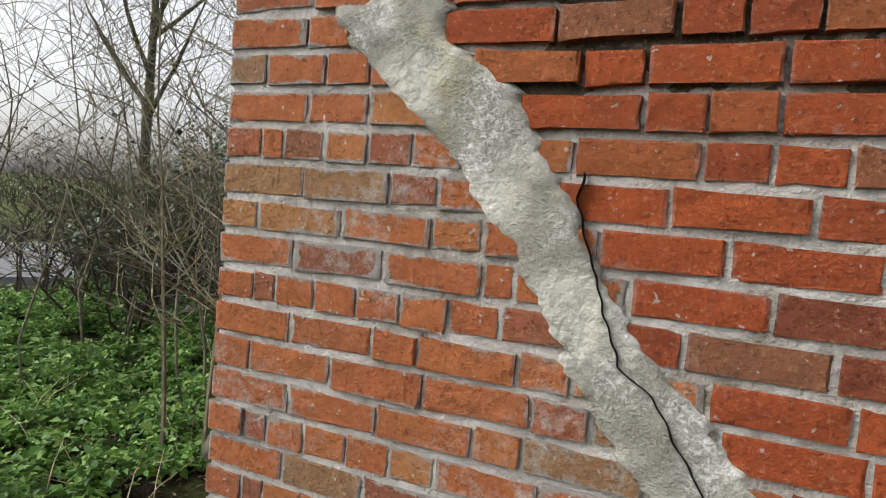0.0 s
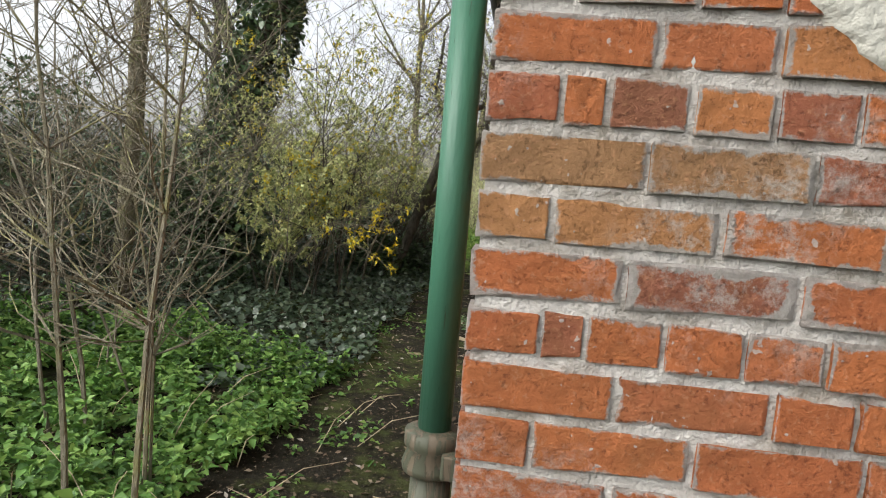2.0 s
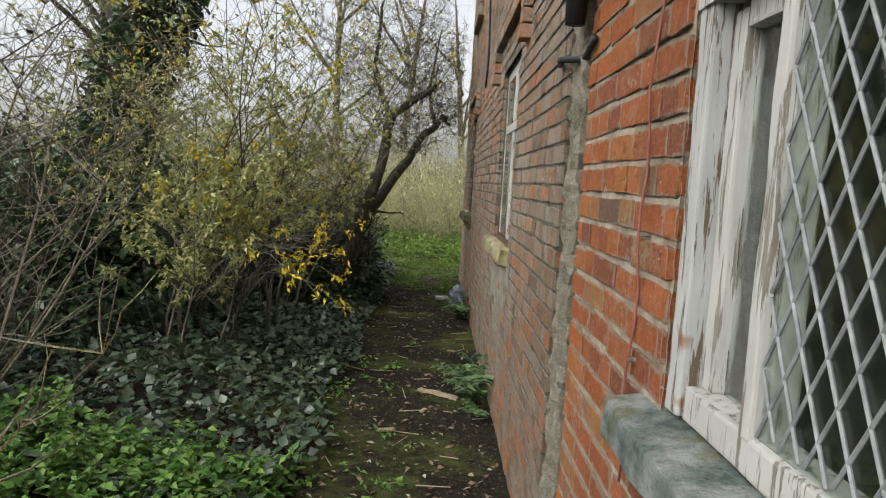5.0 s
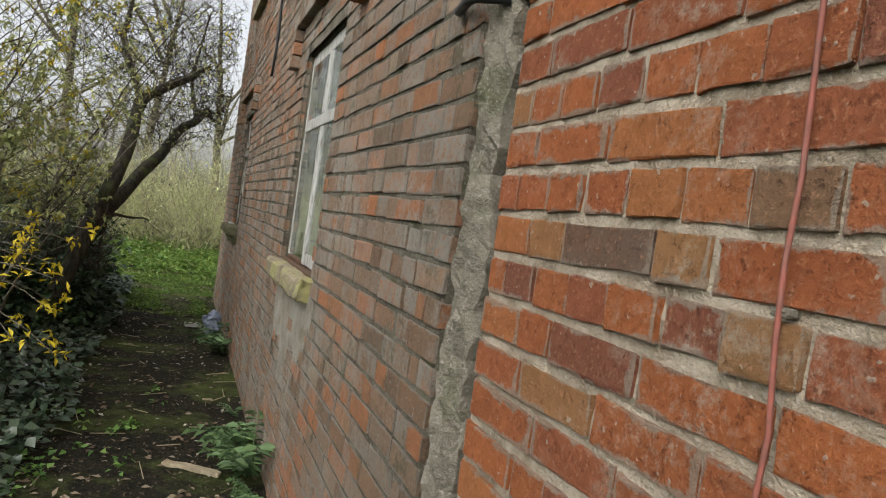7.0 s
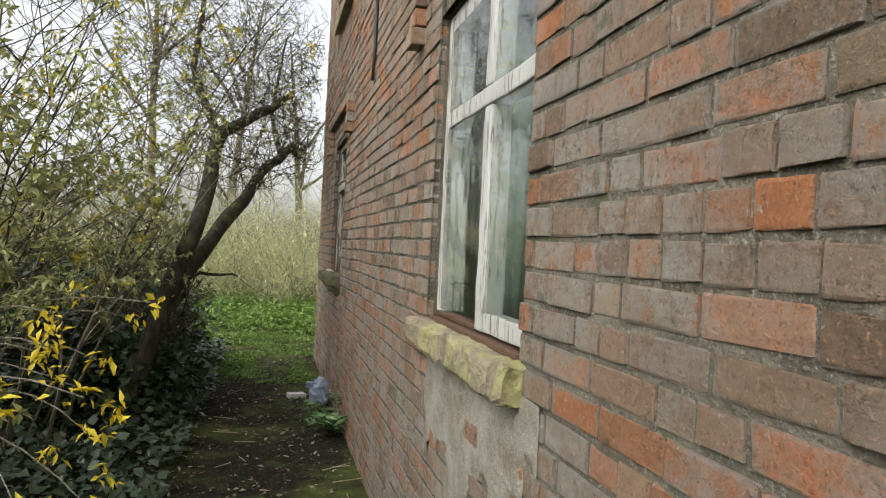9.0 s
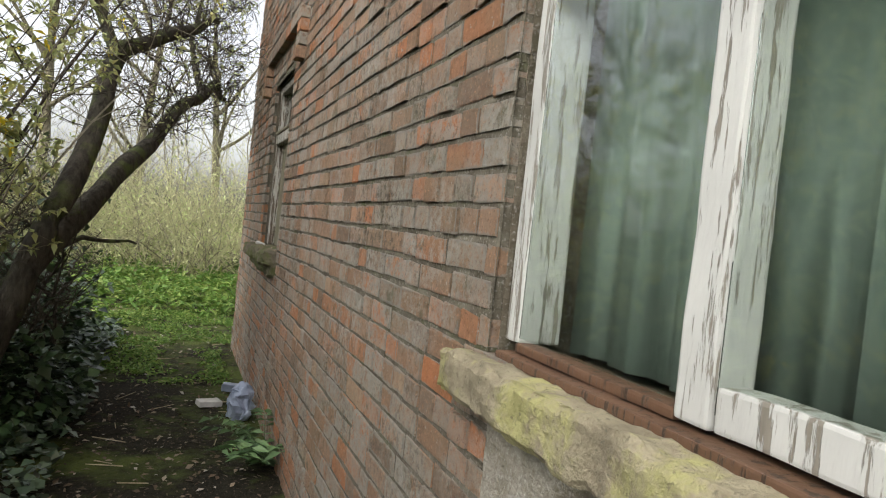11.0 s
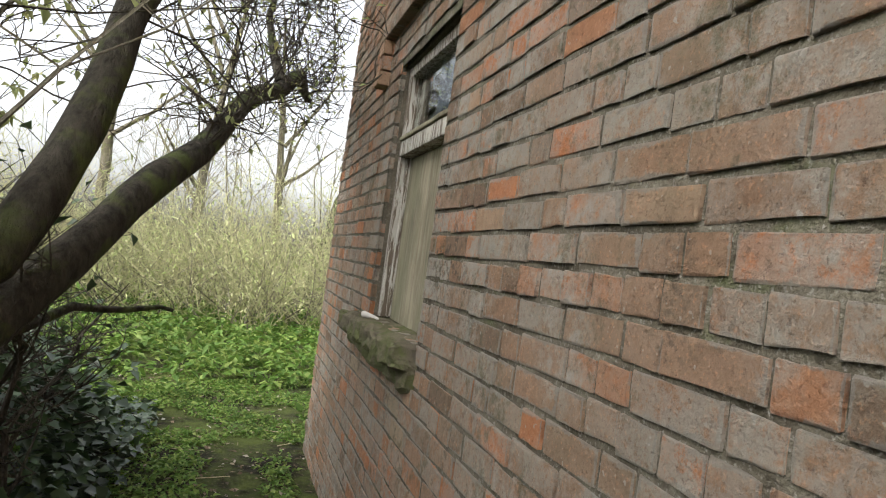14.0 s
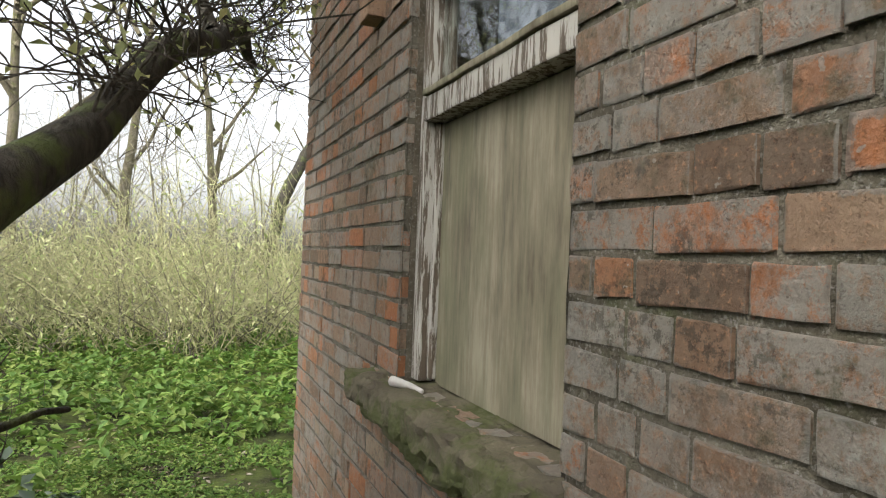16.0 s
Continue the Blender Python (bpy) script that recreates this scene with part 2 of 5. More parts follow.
def ground_material():
    m = Nodes("woodland_floor")
    n1, n2 = m.noise(1.3, 6, 0.65), m.noise(22, 6, 0.75)
    col = m.mix(m.ramp(n2, 0.35, 0.65), (0.013, 0.0115, 0.0075), (0.036, 0.032, 0.021))
    col = m.mix(m.ramp(m.noise(75, 3, 0.6, (1, 0.5, 1)), 0.6, 0.68, 0, 0.8), col, (0.17, 0.13, 0.085))
    far = m.ramp(m.axis(1), 8.5, 13.0, 0.0, 0.13)
    moss = m.ramp(m.mul(m.mul(n1, far, 'ADD'), m.mul(m.noise(9, 4), 0.3), 'ADD'), 0.64, 0.82)
    col = m.mix(moss, col, m.mix(n2, (0.055, 0.075, 0.018), (0.13, 0.16, 0.04)))
    return m.done(col, 0.95, m.mul(n2, m.noise(8, 4), 'ADD'), 0.04, 0.9, spec=0.15)


M_GROUND = ground_material()


def leaf_material(name, stops, rough=0.5, trans=0.25, spec=0.4):
    m = Nodes(name)
    col = m.colours(m.rand(True), stops)
    col = m.mix(m.ramp(m.noise(1.1, 3), 0.4, 0.65, 0, 0.45), col, m.mix(0.6, col, (0.02, 0.03, 0.01)))
    m.bsdf.inputs["Subsurface Weight"].default_value = 0.0
    mat = m.done(col, rough, spec=spec)
    if trans:
        tr = m.t.nodes.new("ShaderNodeBsdfTranslucent")
        mx = m.t.nodes.new("ShaderNodeMixShader")
        mx.inputs[0].default_value = trans
        m.put(tr.inputs[0], col)
        m.t.links.new(m.bsdf.outputs[0], mx.inputs[1])
        m.t.links.new(tr.outputs[0], mx.inputs[2])
        m.t.links.new(mx.outputs[0], m.t.nodes["Material Output"].inputs[0])
    return mat


M_HERB = leaf_material("herb_leaf", [(0, (0.06, 0.14, 0.03)), (0.5, (0.145, 0.30, 0.06)), (1, (0.29, 0.45, 0.11))], 0.55, 0.3)
M_IVY = leaf_material("ivy_leaf", [(0, (0.03, 0.058, 0.022)), (0.6, (0.055, 0.10, 0.038)), (1, (0.10, 0.16, 0.065))], 0.33, 0.08, 0.5)
M_FERN = leaf_material("fern_frond", [(0, (0.07, 0.13, 0.05)), (1, (0.16, 0.26, 0.10))], 0.45, 0.2)
M_IVYGREY = leaf_material("dull_ivy_leaf", [(0, (0.038, 0.062, 0.034)), (0.6, (0.066, 0.105, 0.058)), (1, (0.13, 0.165, 0.105))], 0.33, 0.08, 0.5)
M_YELLOW = leaf_material("yellow_petal", [(0, (0.60, 0.46, 0.02)), (1, (0.75, 0.62, 0.05))], 0.6, 0.3)
M_OLIVE = leaf_material("young_leaf", [(0, (0.30, 0.34, 0.13)), (0.6, (0.46, 0.50, 0.22)), (1, (0.66, 0.63, 0.27))], 0.6, 0.35)
M_PALEBUD = leaf_material("pale_bud", [(0, (0.36, 0.42, 0.15)), (0.5, (0.50, 0.55, 0.24)), (1, (0.66, 0.66, 0.36))], 0.6, 0.35)
M_GRASS = leaf_material("lush_grass", [(0, (0.09, 0.18, 0.03)), (0.5, (0.16, 0.27, 0.05)), (1, (0.28, 0.35, 0.09))], 0.6, 0.35)
M_LITTER = leaf_material("leaf_litter", [(0, (0.06, 0.04, 0.025)), (0.5, (0.16, 0.11, 0.07)), (0.85, (0.30, 0.24, 0.17)), (1, (0.5, 0.46, 0.4))], 0.8, 0.0)


def bark_material(name, a, b, moss, amount):
    m = Nodes(name)
    n = m.noise(28, 5, 0.7, (1, 1, 0.35))
    col = m.mix(m.ramp(n, 0.35, 0.65), a, b)
    col = m.mix(m.ramp(m.noise(6, 4), 0.5, 0.65, 0, amount), col, moss)
    return m.done(col, 0.9, n, 0.035, 1.0, spec=0.15)


M_BARK = bark_material("dark_bark", (0.10, 0.09, 0.072), (0.04, 0.036, 0.028), (0.12, 0.15, 0.05), 0.85)
M_PALEBARK = bark_material("pale_bark", (0.20, 0.175, 0.12), (0.11, 0.095, 0.065), (0.15, 0.16, 0.06), 0.7)
M_TWIG = bark_material("grey_twig", (0.26, 0.235, 0.18), (0.15, 0.135, 0.10), (0.13, 0.125, 0.06), 0.5)
M_SAPLING = bark_material("olive_sapling_bark", (0.30, 0.27, 0.20), (0.15, 0.135, 0.09), (0.26, 0.25, 0.10), 0.7)
M_DARKTWIG = bark_material("dark_twig", (0.10, 0.085, 0.068), (0.05, 0.042, 0.034), (0.085, 0.085, 0.04), 0.4)
M_WILLOW = bark_material("yellow_willow_stem", (0.47, 0.45, 0.25), (0.34, 0.32, 0.18), (0.42, 0.45, 0.20), 0.6)
M_DRY = bark_material("dry_stalk", (0.55, 0.47, 0.33), (0.36, 0.29, 0.19), (0.4, 0.33, 0.2), 0.5)


def plain(name, a, b, rough=0.6, scale=9):
    m = Nodes(name)
    n = m.noise(scale, 5, 0.6)
    return m.done(m.mix(m.ramp(n, 0.35, 0.65), a, b), rough, n, 0.004, 0.4)


M_ASPHALT = plain("pale_road", (0.20, 0.20, 0.21), (0.14, 0.14, 0.145), 0.9, 30)
M_SLATE = plain("roof_slate", (0.09, 0.09, 0.10), (0.05, 0.05, 0.055))
M_BAG = plain("grey_plastic", (0.30, 0.34, 0.42), (0.17, 0.20, 0.27), 0.45)
M_PAPER = plain("dirty_white_card", (0.62, 0.60, 0.56), (0.42, 0.40, 0.36), 0.8)
M_CABLE = plain("faded_red_cable", (0.30, 0.10, 0.075), (0.20, 0.09, 0.07), 0.6, 40)
M_BLUE = plain("blue_plastic", (0.02, 0.05, 0.35), (0.02, 0.03, 0.22), 0.35)
# near-black that stands for the shade inside the crack
M_CRACK = plain("crack_shade", (0.012, 0.011, 0.010), (0.006, 0.006, 0.005), 1.0)
M_LEAD = plain("lead_came", (0.24, 0.25, 0.25), (0.13, 0.14, 0.14), 0.55, 30)


# ---- mesh helpers ----
def mesh(name, verts, faces, mat, parent=None, smooth=False):
    me = bpy.data.meshes.new(name)
    me.from_pydata([tuple(v) for v in verts], [], faces)
    me.materials.append(mat)
    if smooth:
        me.polygons.foreach_set("use_smooth", [True] * len(me.polygons))
    me.update()
    ob = new(name, me)
    ob.parent = parent
    return ob


def from_bm(name, bm, mat, parent=None, smooth=False):
    bmesh.ops.recalc_face_normals(bm, faces=bm.faces)
    me = bpy.data.meshes.new(name)
    bm.to_mesh(me)
    bm.free()
    me.materials.append(mat)
    if smooth:
        me.polygons.foreach_set("use_smooth", [True] * len(me.polygons))
    ob = new(name, me)
    ob.parent = parent
    return ob


def box(name, lo, hi, mat, parent=None, bevel=0.004, cuts=0, rough=0.0, seed=1):
    """A box between two corners with worn, bevelled edges."""
    bm = bmesh.new()
    c = [(a + b) / 2 for a, b in zip(lo, hi)]
    s = [b - a for a, b in zip(lo, hi)]
    bmesh.ops.create_cube(bm, size=1, matrix=Matrix.Translation(c) @ Matrix.Diagonal((*s, 1)))
    if bevel:
        bmesh.ops.bevel(bm, geom=bm.edges[:], offset=min(bevel, min(s) * 0.3), segments=2, affect='EDGES', profile=0.6)
    if cuts:
        long = [e for e in bm.edges if e.calc_length() > max(s) * 0.5]
        bmesh.ops.subdivide_edges(bm, edges=long, cuts=cuts, use_grid_fill=True)
        for v in bm.verts:
            v.co += noise.noise_vector(v.co * 9 + Vector((seed, 0, 0))) * rough
    return from_bm(name, bm, mat, parent)


def rough_block(name, lo, hi, mat, step, amp, parent=None):
    """A block of broken stone: a box in small facets, pushed about by noise, its edges worn away."""
    V, F, idx = [], [], {}
    n = [max(2, int(round((b - a) / step))) for a, b in zip(lo, hi)]

    def vert(i, j, k):
        if (i, j, k) not in idx:
            idx[i, j, k] = len(V)
            p = Vector([a + (b - a) * q / m for a, b, q, m in zip(lo, hi, (i, j, k), n)])
            c = Vector([(a + b) / 2 for a, b in zip(lo, hi)])
            ends = sum(q in (0, m) for q, m in zip((i, j, k), n))
            g = p + noise.noise_vector(p * 11) * amp + noise.noise_vector(p * 34) * amp * 0.55
            if ends > 1:
                worn = Vector((c.x - p.x, 0, c.z - p.z)).normalized() * amp * (0.5 + 0.9 * abs(noise.noise(p * 13)))
                g += worn
            V.append(g)
        return idx[i, j, k]
    for a in range(3):
        b, c = (a + 1) % 3, (a + 2) % 3
        for end in (0, n[a]):
            for i in range(n[b]):
                for j in range(n[c]):
                    quad = []
                    for di, dj in ((0, 0), (1, 0), (1, 1), (0, 1)):
                        q = [0, 0, 0]
                        q[a], q[b], q[c] = end, i + di, j + dj
                        quad.append(vert(*q))
                    F.append(quad if end else quad[::-1])
    return mesh(name, V, F, mat, parent)


def tube_into(V, F, pts, radii, sides=5):
    """Adds a tapered tube along pts to the vertex and face lists."""
    base = len(V)
    up = Vector((0.31, 0.17, 0.93))
    n = len(pts)
    for i in range(n):
        d = (pts[min(i + 1, n - 1)] - pts[max(i - 1, 0)]).normalized()
        a = d.cross(up)
        if a.length < 0.05:
            a = d.cross(Vector((1, 0, 0)))
        a.normalize()
        b = d.cross(a)
        for k in range(sides):
            w = 2 * math.pi * k / sides
            V.append(pts[i] + (a * math.cos(w) + b * math.sin(w)) * radii[i])
    for i in range(n - 1):
        for k in range(sides):
            k2 = (k + 1) % sides
            F.append((base + i * sides + k, base + i * sides + k2, base + (i + 1) * sides + k2, base + (i + 1) * sides + k))
    F.append(tuple(base + (n - 1) * sides + k for k in range(sides)))


def tube(name, pts, radii, mat, parent=None, sides=12):
    V, F = [], []
    pts = [Vector(p) for p in pts]
    if not hasattr(radii, "__len__"):
        radii = [radii] * len(pts)
    tube_into(V, F, pts, radii, sides)
    F.append(tuple(range(sides - 1, -1, -1)))
    return mesh(name, V, F, mat, parent, True)


def leaves(name, pos, out, size, mat, rng, width=0.6, droop=0.25, parent=None, spread=0.6):
    """Folded kite-shaped leaves at pos, pointing along out with scatter."""
    n = len(pos)
    pos, out = np.asarray(pos, float), np.asarray(out, float)
    d = out + rng.normal(0, spread, (n, 3))
    d /= np.linalg.norm(d, axis=1)[:, None] + 1e-9
    s = np.cross(d, np.tile([0, 0, 1.0], (n, 1)) + rng.normal(0, 0.35, (n, 3)))
    s /= np.linalg.norm(s, axis=1)[:, None] + 1e-9
    nn = np.cross(s, d)
    L = (size * rng.uniform(0.55, 1.35, n))[:, None]
    W = L * width * 0.5
    v = np.empty((n, 4, 3))
    v[:, 0] = pos
    v[:, 1] = pos + d * L * 0.42 + s * W + nn * L * 0.1
    v[:, 2] = pos + d * L - nn * L * droop
    v[:, 3] = pos + d * L * 0.42 - s * W + nn * L * 0.1
    f = np.arange(n)[:, None] * 4 + np.array([[0, 1, 2, 0, 2, 3]])
    me = bpy.data.meshes.new(name)
    me.vertices.add(n * 4)
    me.vertices.foreach_set("co", v.reshape(-1))
    me.loops.add(n * 6)
    me.loops.foreach_set("vertex_index", f.reshape(-1).astype(np.int32))
    me.polygons.add(n * 2)
    me.polygons.foreach_set("loop_start", np.arange(0, n * 6, 3, dtype=np.int32))
    me.materials.append(mat)
    me.update(calc_edges=True)
    me.validate()
    ob = new(name, me)
    ob.parent = parent
    return ob


def ground_z(x, y):
    """Height of the earth: a trodden path beside the house, rising a little under the bushes."""
    bank = max(0.0, min(1.0, (-2.15 - x) / 2.5))
    z = 0.10 * bank + 0.05 * noise.noise(Vector((x * 0.5, y * 0.5, 3))) * min(1, bank + 0.3)
    return z + 0.012 * noise.noise(Vector((x * 3, y * 3, 7)))

# ---- ground, road ----
def axis_steps(lo, hi, step, far):
    a = list(np.arange(lo, hi + 1e-6, step))
    k = step
    while a[-1] < far:
        k *= 1.5
        a.append(a[-1] + k)
    k = step
    while a[0] > -far:
        k *= 1.5
        a.insert(0, a[0] - k)
    return a


def build_ground():
    xs, ys = axis_steps(-6, 2, 0.12, 900), axis_steps(0, 15, 0.14, 900)
    V = [(x, y, ground_z(x, y)) for y in ys for x in xs]
    n = len(xs)
    F = [(j * n + i, j * n + i + 1, (j + 1) * n + i + 1, (j + 1) * n + i) for j in range(len(ys) - 1) for i in range(n - 1)]
    g = mesh("ground", V, F, M_GROUND, None, True)
    tagged(g, "dark trodden earth with leaf litter and moss", "ground", kind="structure")


build_ground()
road_bm = bmesh.new()
ra, rb = Vector((-0.83, 0.56, 0)), Vector((0.56, 0.83, 0))
rows_ = []
for k in range(-10, 3):
    rows_.append([road_bm.verts.new(ra * d + rb * (k * 3) + Vector((0, 0, z))) for d, z in ((9.2, 0.0), (9.25, 0.16), (13.5, 0.2), (13.6, 0.0))])
for p, q in zip(rows_, rows_[1:]):
    for i in range(3):
        road_bm.faces.new((p[i], p[i + 1], q[i + 1], q[i]))
tagged(from_bm("road", road_bm, M_ASPHALT), "pale grey asphalt road seen through the bushes", "road", kind="structure")

# ---- the house walls ----
COURSE = 0.079
GABLE_Y, RED_X, BROWN_X, JOINT_Y, END_Y = 1.188, -1.10, -1.14, 3.98, 11.62
RED_TOP, BROWN_TOP = 2.16, 5.2
W1 = (2.38, 3.02, 0.93, 1.80)
W2 = (5.42, 6.34, 1.03, 2.12)
W3 = (9.27, 10.10, 1.03, 2.14)
UPPER = [(5.45, 6.3, 3.3, 4.5), (9.35, 10.15, 3.3, 4.5)]


def core(name, u0, u1, z0, z1, openings, place, depth, mat):
    """The wall behind the brick faces, as blocks round its openings; place(u, d, z) maps along, inwards and up."""
    us = sorted({u0, u1, *[o[0] for o in openings], *[o[1] for o in openings]})
    zs = sorted({z0, z1, *[o[2] for o in openings], *[o[3] for o in openings]})
    solid = lambda i, j: 0 <= i < len(us) - 1 and 0 <= j < len(zs) - 1 and not any(
        o[0] <= (us[i] + us[i + 1]) / 2 <= o[1] and o[2] <= (zs[j] + zs[j + 1]) / 2 <= o[3] for o in openings)
    bm = bmesh.new()
    pt = {}

    def v(i, j, d):
        if (i, j, d) not in pt:
            pt[i, j, d] = bm.verts.new(place(us[i], d, zs[j]))
        return pt[i, j, d]
    for i in range(len(us) - 1):
        for j in range(len(zs) - 1):
            if not solid(i, j):
                continue
            for d in (0, depth):
                bm.faces.new([v(i, j, d), v(i + 1, j, d), v(i + 1, j + 1, d), v(i, j + 1, d)])
            for (di, dj), ends in (((-1, 0), ((i, j), (i, j + 1))), ((1, 0), ((i + 1, j), (i + 1, j + 1))),
                                   ((0, -1), ((i, j), (i + 1, j))), ((0, 1), ((i, j + 1), (i + 1, j + 1)))):
                if not solid(i + di, j + dj):
                    (a, b), (c, e) = ends
                    bm.faces.new([v(a, b, 0), v(c, e, 0), v(c, e, depth), v(a, b, depth)])
    return from_bm(name, bm, mat)


def brick_shape(rng, xs, zs, rag):
    """One unit brick (1 long, 1 deep, 1 high) whose front at y = 0 is uneven, with a narrow worn rim and chipped corners."""
    V, F = [], []
    nx, nz = len(xs) - 1, len(zs) - 1
    for j, z in enumerate(zs):
        for i, x in enumerate(xs):
            ex, ez = i in (0, nx), j in (0, nz)
            d = rng.uniform(0.02, 0.06) if (ex or ez) else rng.uniform(-0.018, 0.02) * rag
            inx, inz = rng.uniform(0, 0.009), rng.uniform(0, 0.026)
            if ex and ez:
                d, inx, inz = d + 0.03, inx + 0.006, inz + 0.02
            elif (ex or ez) and rng.random() < 0.06 * rag:
                d, inx, inz = d + 0.09, inx + 0.012, inz + 0.05
            x += inx * (1 if i == 0 else -1) if ex else rng.uniform(-0.01, 0.01)
            z += inz * (1 if j == 0 else -1) if ez else rng.uniform(-0.02, 0.02)
            V.append((x, d, z))
    row = nx + 1
    for j in range(nz):
        for i in range(nx):
            F.append((j * row + i, j * row + i + 1, (j + 1) * row + i + 1, (j + 1) * row + i))
    rim = [i for i in range(row)] + [j * row + nx for j in range(1, nz + 1)] + [nz * row + i for i in range(nx - 1, -1, -1)] + [j * row for j in range(nz - 1, 0, -1)]
    b, n = len(V), len(rim)
    for y in (None, 1.0):
        V += [(V[r][0], V[r][1] if y is None else y, V[r][2]) for r in rim]
    F += [(b + k, b + n + k, b + n + (k + 1) % n, b + (k + 1) % n) for k in range(n)]
    return V, F


FINE = ((0.0, 0.035, 0.26, 0.5, 0.74, 0.965, 1.0), (0.0, 0.10, 0.5, 0.90, 1.0))
COARSE = ((0.0, 0.04, 0.5, 0.96, 1.0), (0.0, 0.11, 0.89, 1.0))
BRICK_D = 0.05


def face_uv(me, flat):
    """Each brick's own face coordinates, 0 to 1 along and up."""
    layer = me.uv_layers.new(name="face")
    idx = np.empty(len(me.loops), np.int32)
    me.loops.foreach_get("vertex_index", idx)
    uv = np.array([(p[0], p[2]) for p in flat], np.float32)[idx]
    ends = (np.array([p[1] for p in flat])[idx].reshape(-1, 4) == 1.0).any(1)
    uv[np.repeat(ends, 4), 0] = 0.5
    layer.data.foreach_set("uv", uv.reshape(-1))


def brick_meshes(mat, seed, rag):
    rng = random.Random(seed)
    out = []
    for k in range(14):
        V, F = brick_shape(rng, *FINE, rag)
        me = bpy.data.meshes.new("brick")
        me.from_pydata(V, [], F)
        me.materials.append(mat)
        face_uv(me, V)
        out.append((me, V, F))
    return out


def lay(wall, bricks, place, turn, mats, seed, near, rag=1.0):
    """Puts bricks (u, z, w, h) on a wall: those that near(u, z) ranks first as parts, the rest joined."""
    rng = random.Random(seed)
    shapes = brick_meshes(mats[0], seed, rag)
    coarse = [brick_shape(rng, *COARSE, rag) for _ in range(12)]
    bricks = sorted(bricks, key=lambda b: near(b[0] + b[2] / 2, b[1]))
    V, F, flat = [], [], []
    for n, (u, z, w, h) in enumerate(bricks):
        me, bv, bf = rng.choice(shapes)
        out = min(rng.gauss(0, 0.002) * rag, 0.0015)
        tilt = rng.gauss(0, 0.006) * rag
        m = Matrix.Translation(place(u + w if turn == SIDE_TURN else u, out, z)) @ turn @ Matrix.Rotation(tilt, 4, 'Y') @ Matrix.Diagonal((w, BRICK_D, h, 1))
        if n < 300:
            ob = new("brick", me)
            ob.parent = wall
            ob.matrix_basis = m
        else:
            bv, bf = rng.choice(coarse)
            b = len(V)
            V += [m @ Vector(p) for p in bv]
            flat += bv
            F += [tuple(b + i for i in f) for f in bf]
    if V:
        rest = mesh("brickwork", V, F, mats[1], wall)
        face_uv(rest.data, flat)
        tagged(rest, kind="stuff")


def cut(a, b, z0, z1, openings):
    """The free stretches of a..b between z0 and z1."""
    out = [(a, b)]
    for o in openings:
        if z1 > o[2] + 0.02 and z0 < o[3] - 0.02:
            nxt = []
            for p, q in out:
                if q <= o[0] or p >= o[1]:
                    nxt.append((p, q))
                else:
                    if o[0] - p > 0.006:
                        nxt.append((p, o[0]))
                    if q - o[1] > 0.006:
                        nxt.append((o[1], q))
            out = nxt
    return out


SIZES = {"S": 0.218, "H": 0.106, "Q": 0.062, "T": 0.155}


def bond(u0, u1, z0, z1, openings, seed, strings=(), top=0.0, joint=0.009, course=COURSE, scale=1.0, heads=0.3, perp=1.1):
    rng = random.Random(seed)
    bricks = []
    rows = int(math.ceil((z1 - z0) / course))
    for r in range(rows):
        z = z1 - (r + 1) * course
        codes = strings[r - int(top)] if 0 <= r - int(top) < len(strings) else ""
        u, k = u0, 0
        headers = rng.random() < 0.3
        while u < u1 - 0.02:
            if k < len(codes):
                c = codes[k]
            elif k == 0:
                c = "H" if headers or r % 2 else "S"
            elif k == 1 and r % 2 and not headers:
                c = "Q"
            else:
                c = "H" if (headers and rng.random() < 0.85) or rng.random() < heads else "S"
            w = SIZES[c] * scale * rng.uniform(0.96, 1.04)
            if u1 - (u + w) < 0.05:
                w = u1 - u
            dz = 0.007 * noise.noise(Vector((u * 1.3, r * 0.12, seed))) + 0.003 * noise.noise(Vector((u * 6, r * 0.9, seed)))
            for p, q in cut(u, u + w, z, z + course, openings):
                j = joint * rng.uniform(0.7, 1.35)
                if q - p < 0.05 and q < u1 - 0.001 and bricks and abs(bricks[-1][0] + bricks[-1][2] - p) < 0.02 and bricks[-1][3] > 0 and abs(bricks[-1][1] - z) < 0.03:
                    bricks[-1] = (bricks[-1][0], bricks[-1][1], q - 0.004 - bricks[-1][0], bricks[-1][3])
                elif q - p > 0.016:
                    v = j * perp * rng.uniform(0.75, 1.3)
                    bricks.append((p + v / 2, z + dz + j / 2, q - p - v, course - j))
            u += w
            k += 1
    return bricks


GABLE_ROWS = ["SHSSS", "HTHSS", "STSHS", "HQHHHHSS", "SSHSS", "HSSHSSS", "SSSQSSS", "HQHHHHHSHS", "SSHSHSS", "HSSSHSSH", "SSSHSS", "HQHHHHSS", "SSSSS", "HQHHHHHH"]
F_GABLE = lambda u, d, z: Vector((RED_X + u, GABLE_Y + d, z))
F_RED = lambda u, d, z: Vector((RED_X + d, u, z))
F_BROWN = lambda u, d, z: Vector((BROWN_X + d, u, z))
SIDE_TURN = Matrix(((0, 1, 0, 0), (-1, 0, 0, 0), (0, 0, 1, 0), (0, 0, 0, 1)))

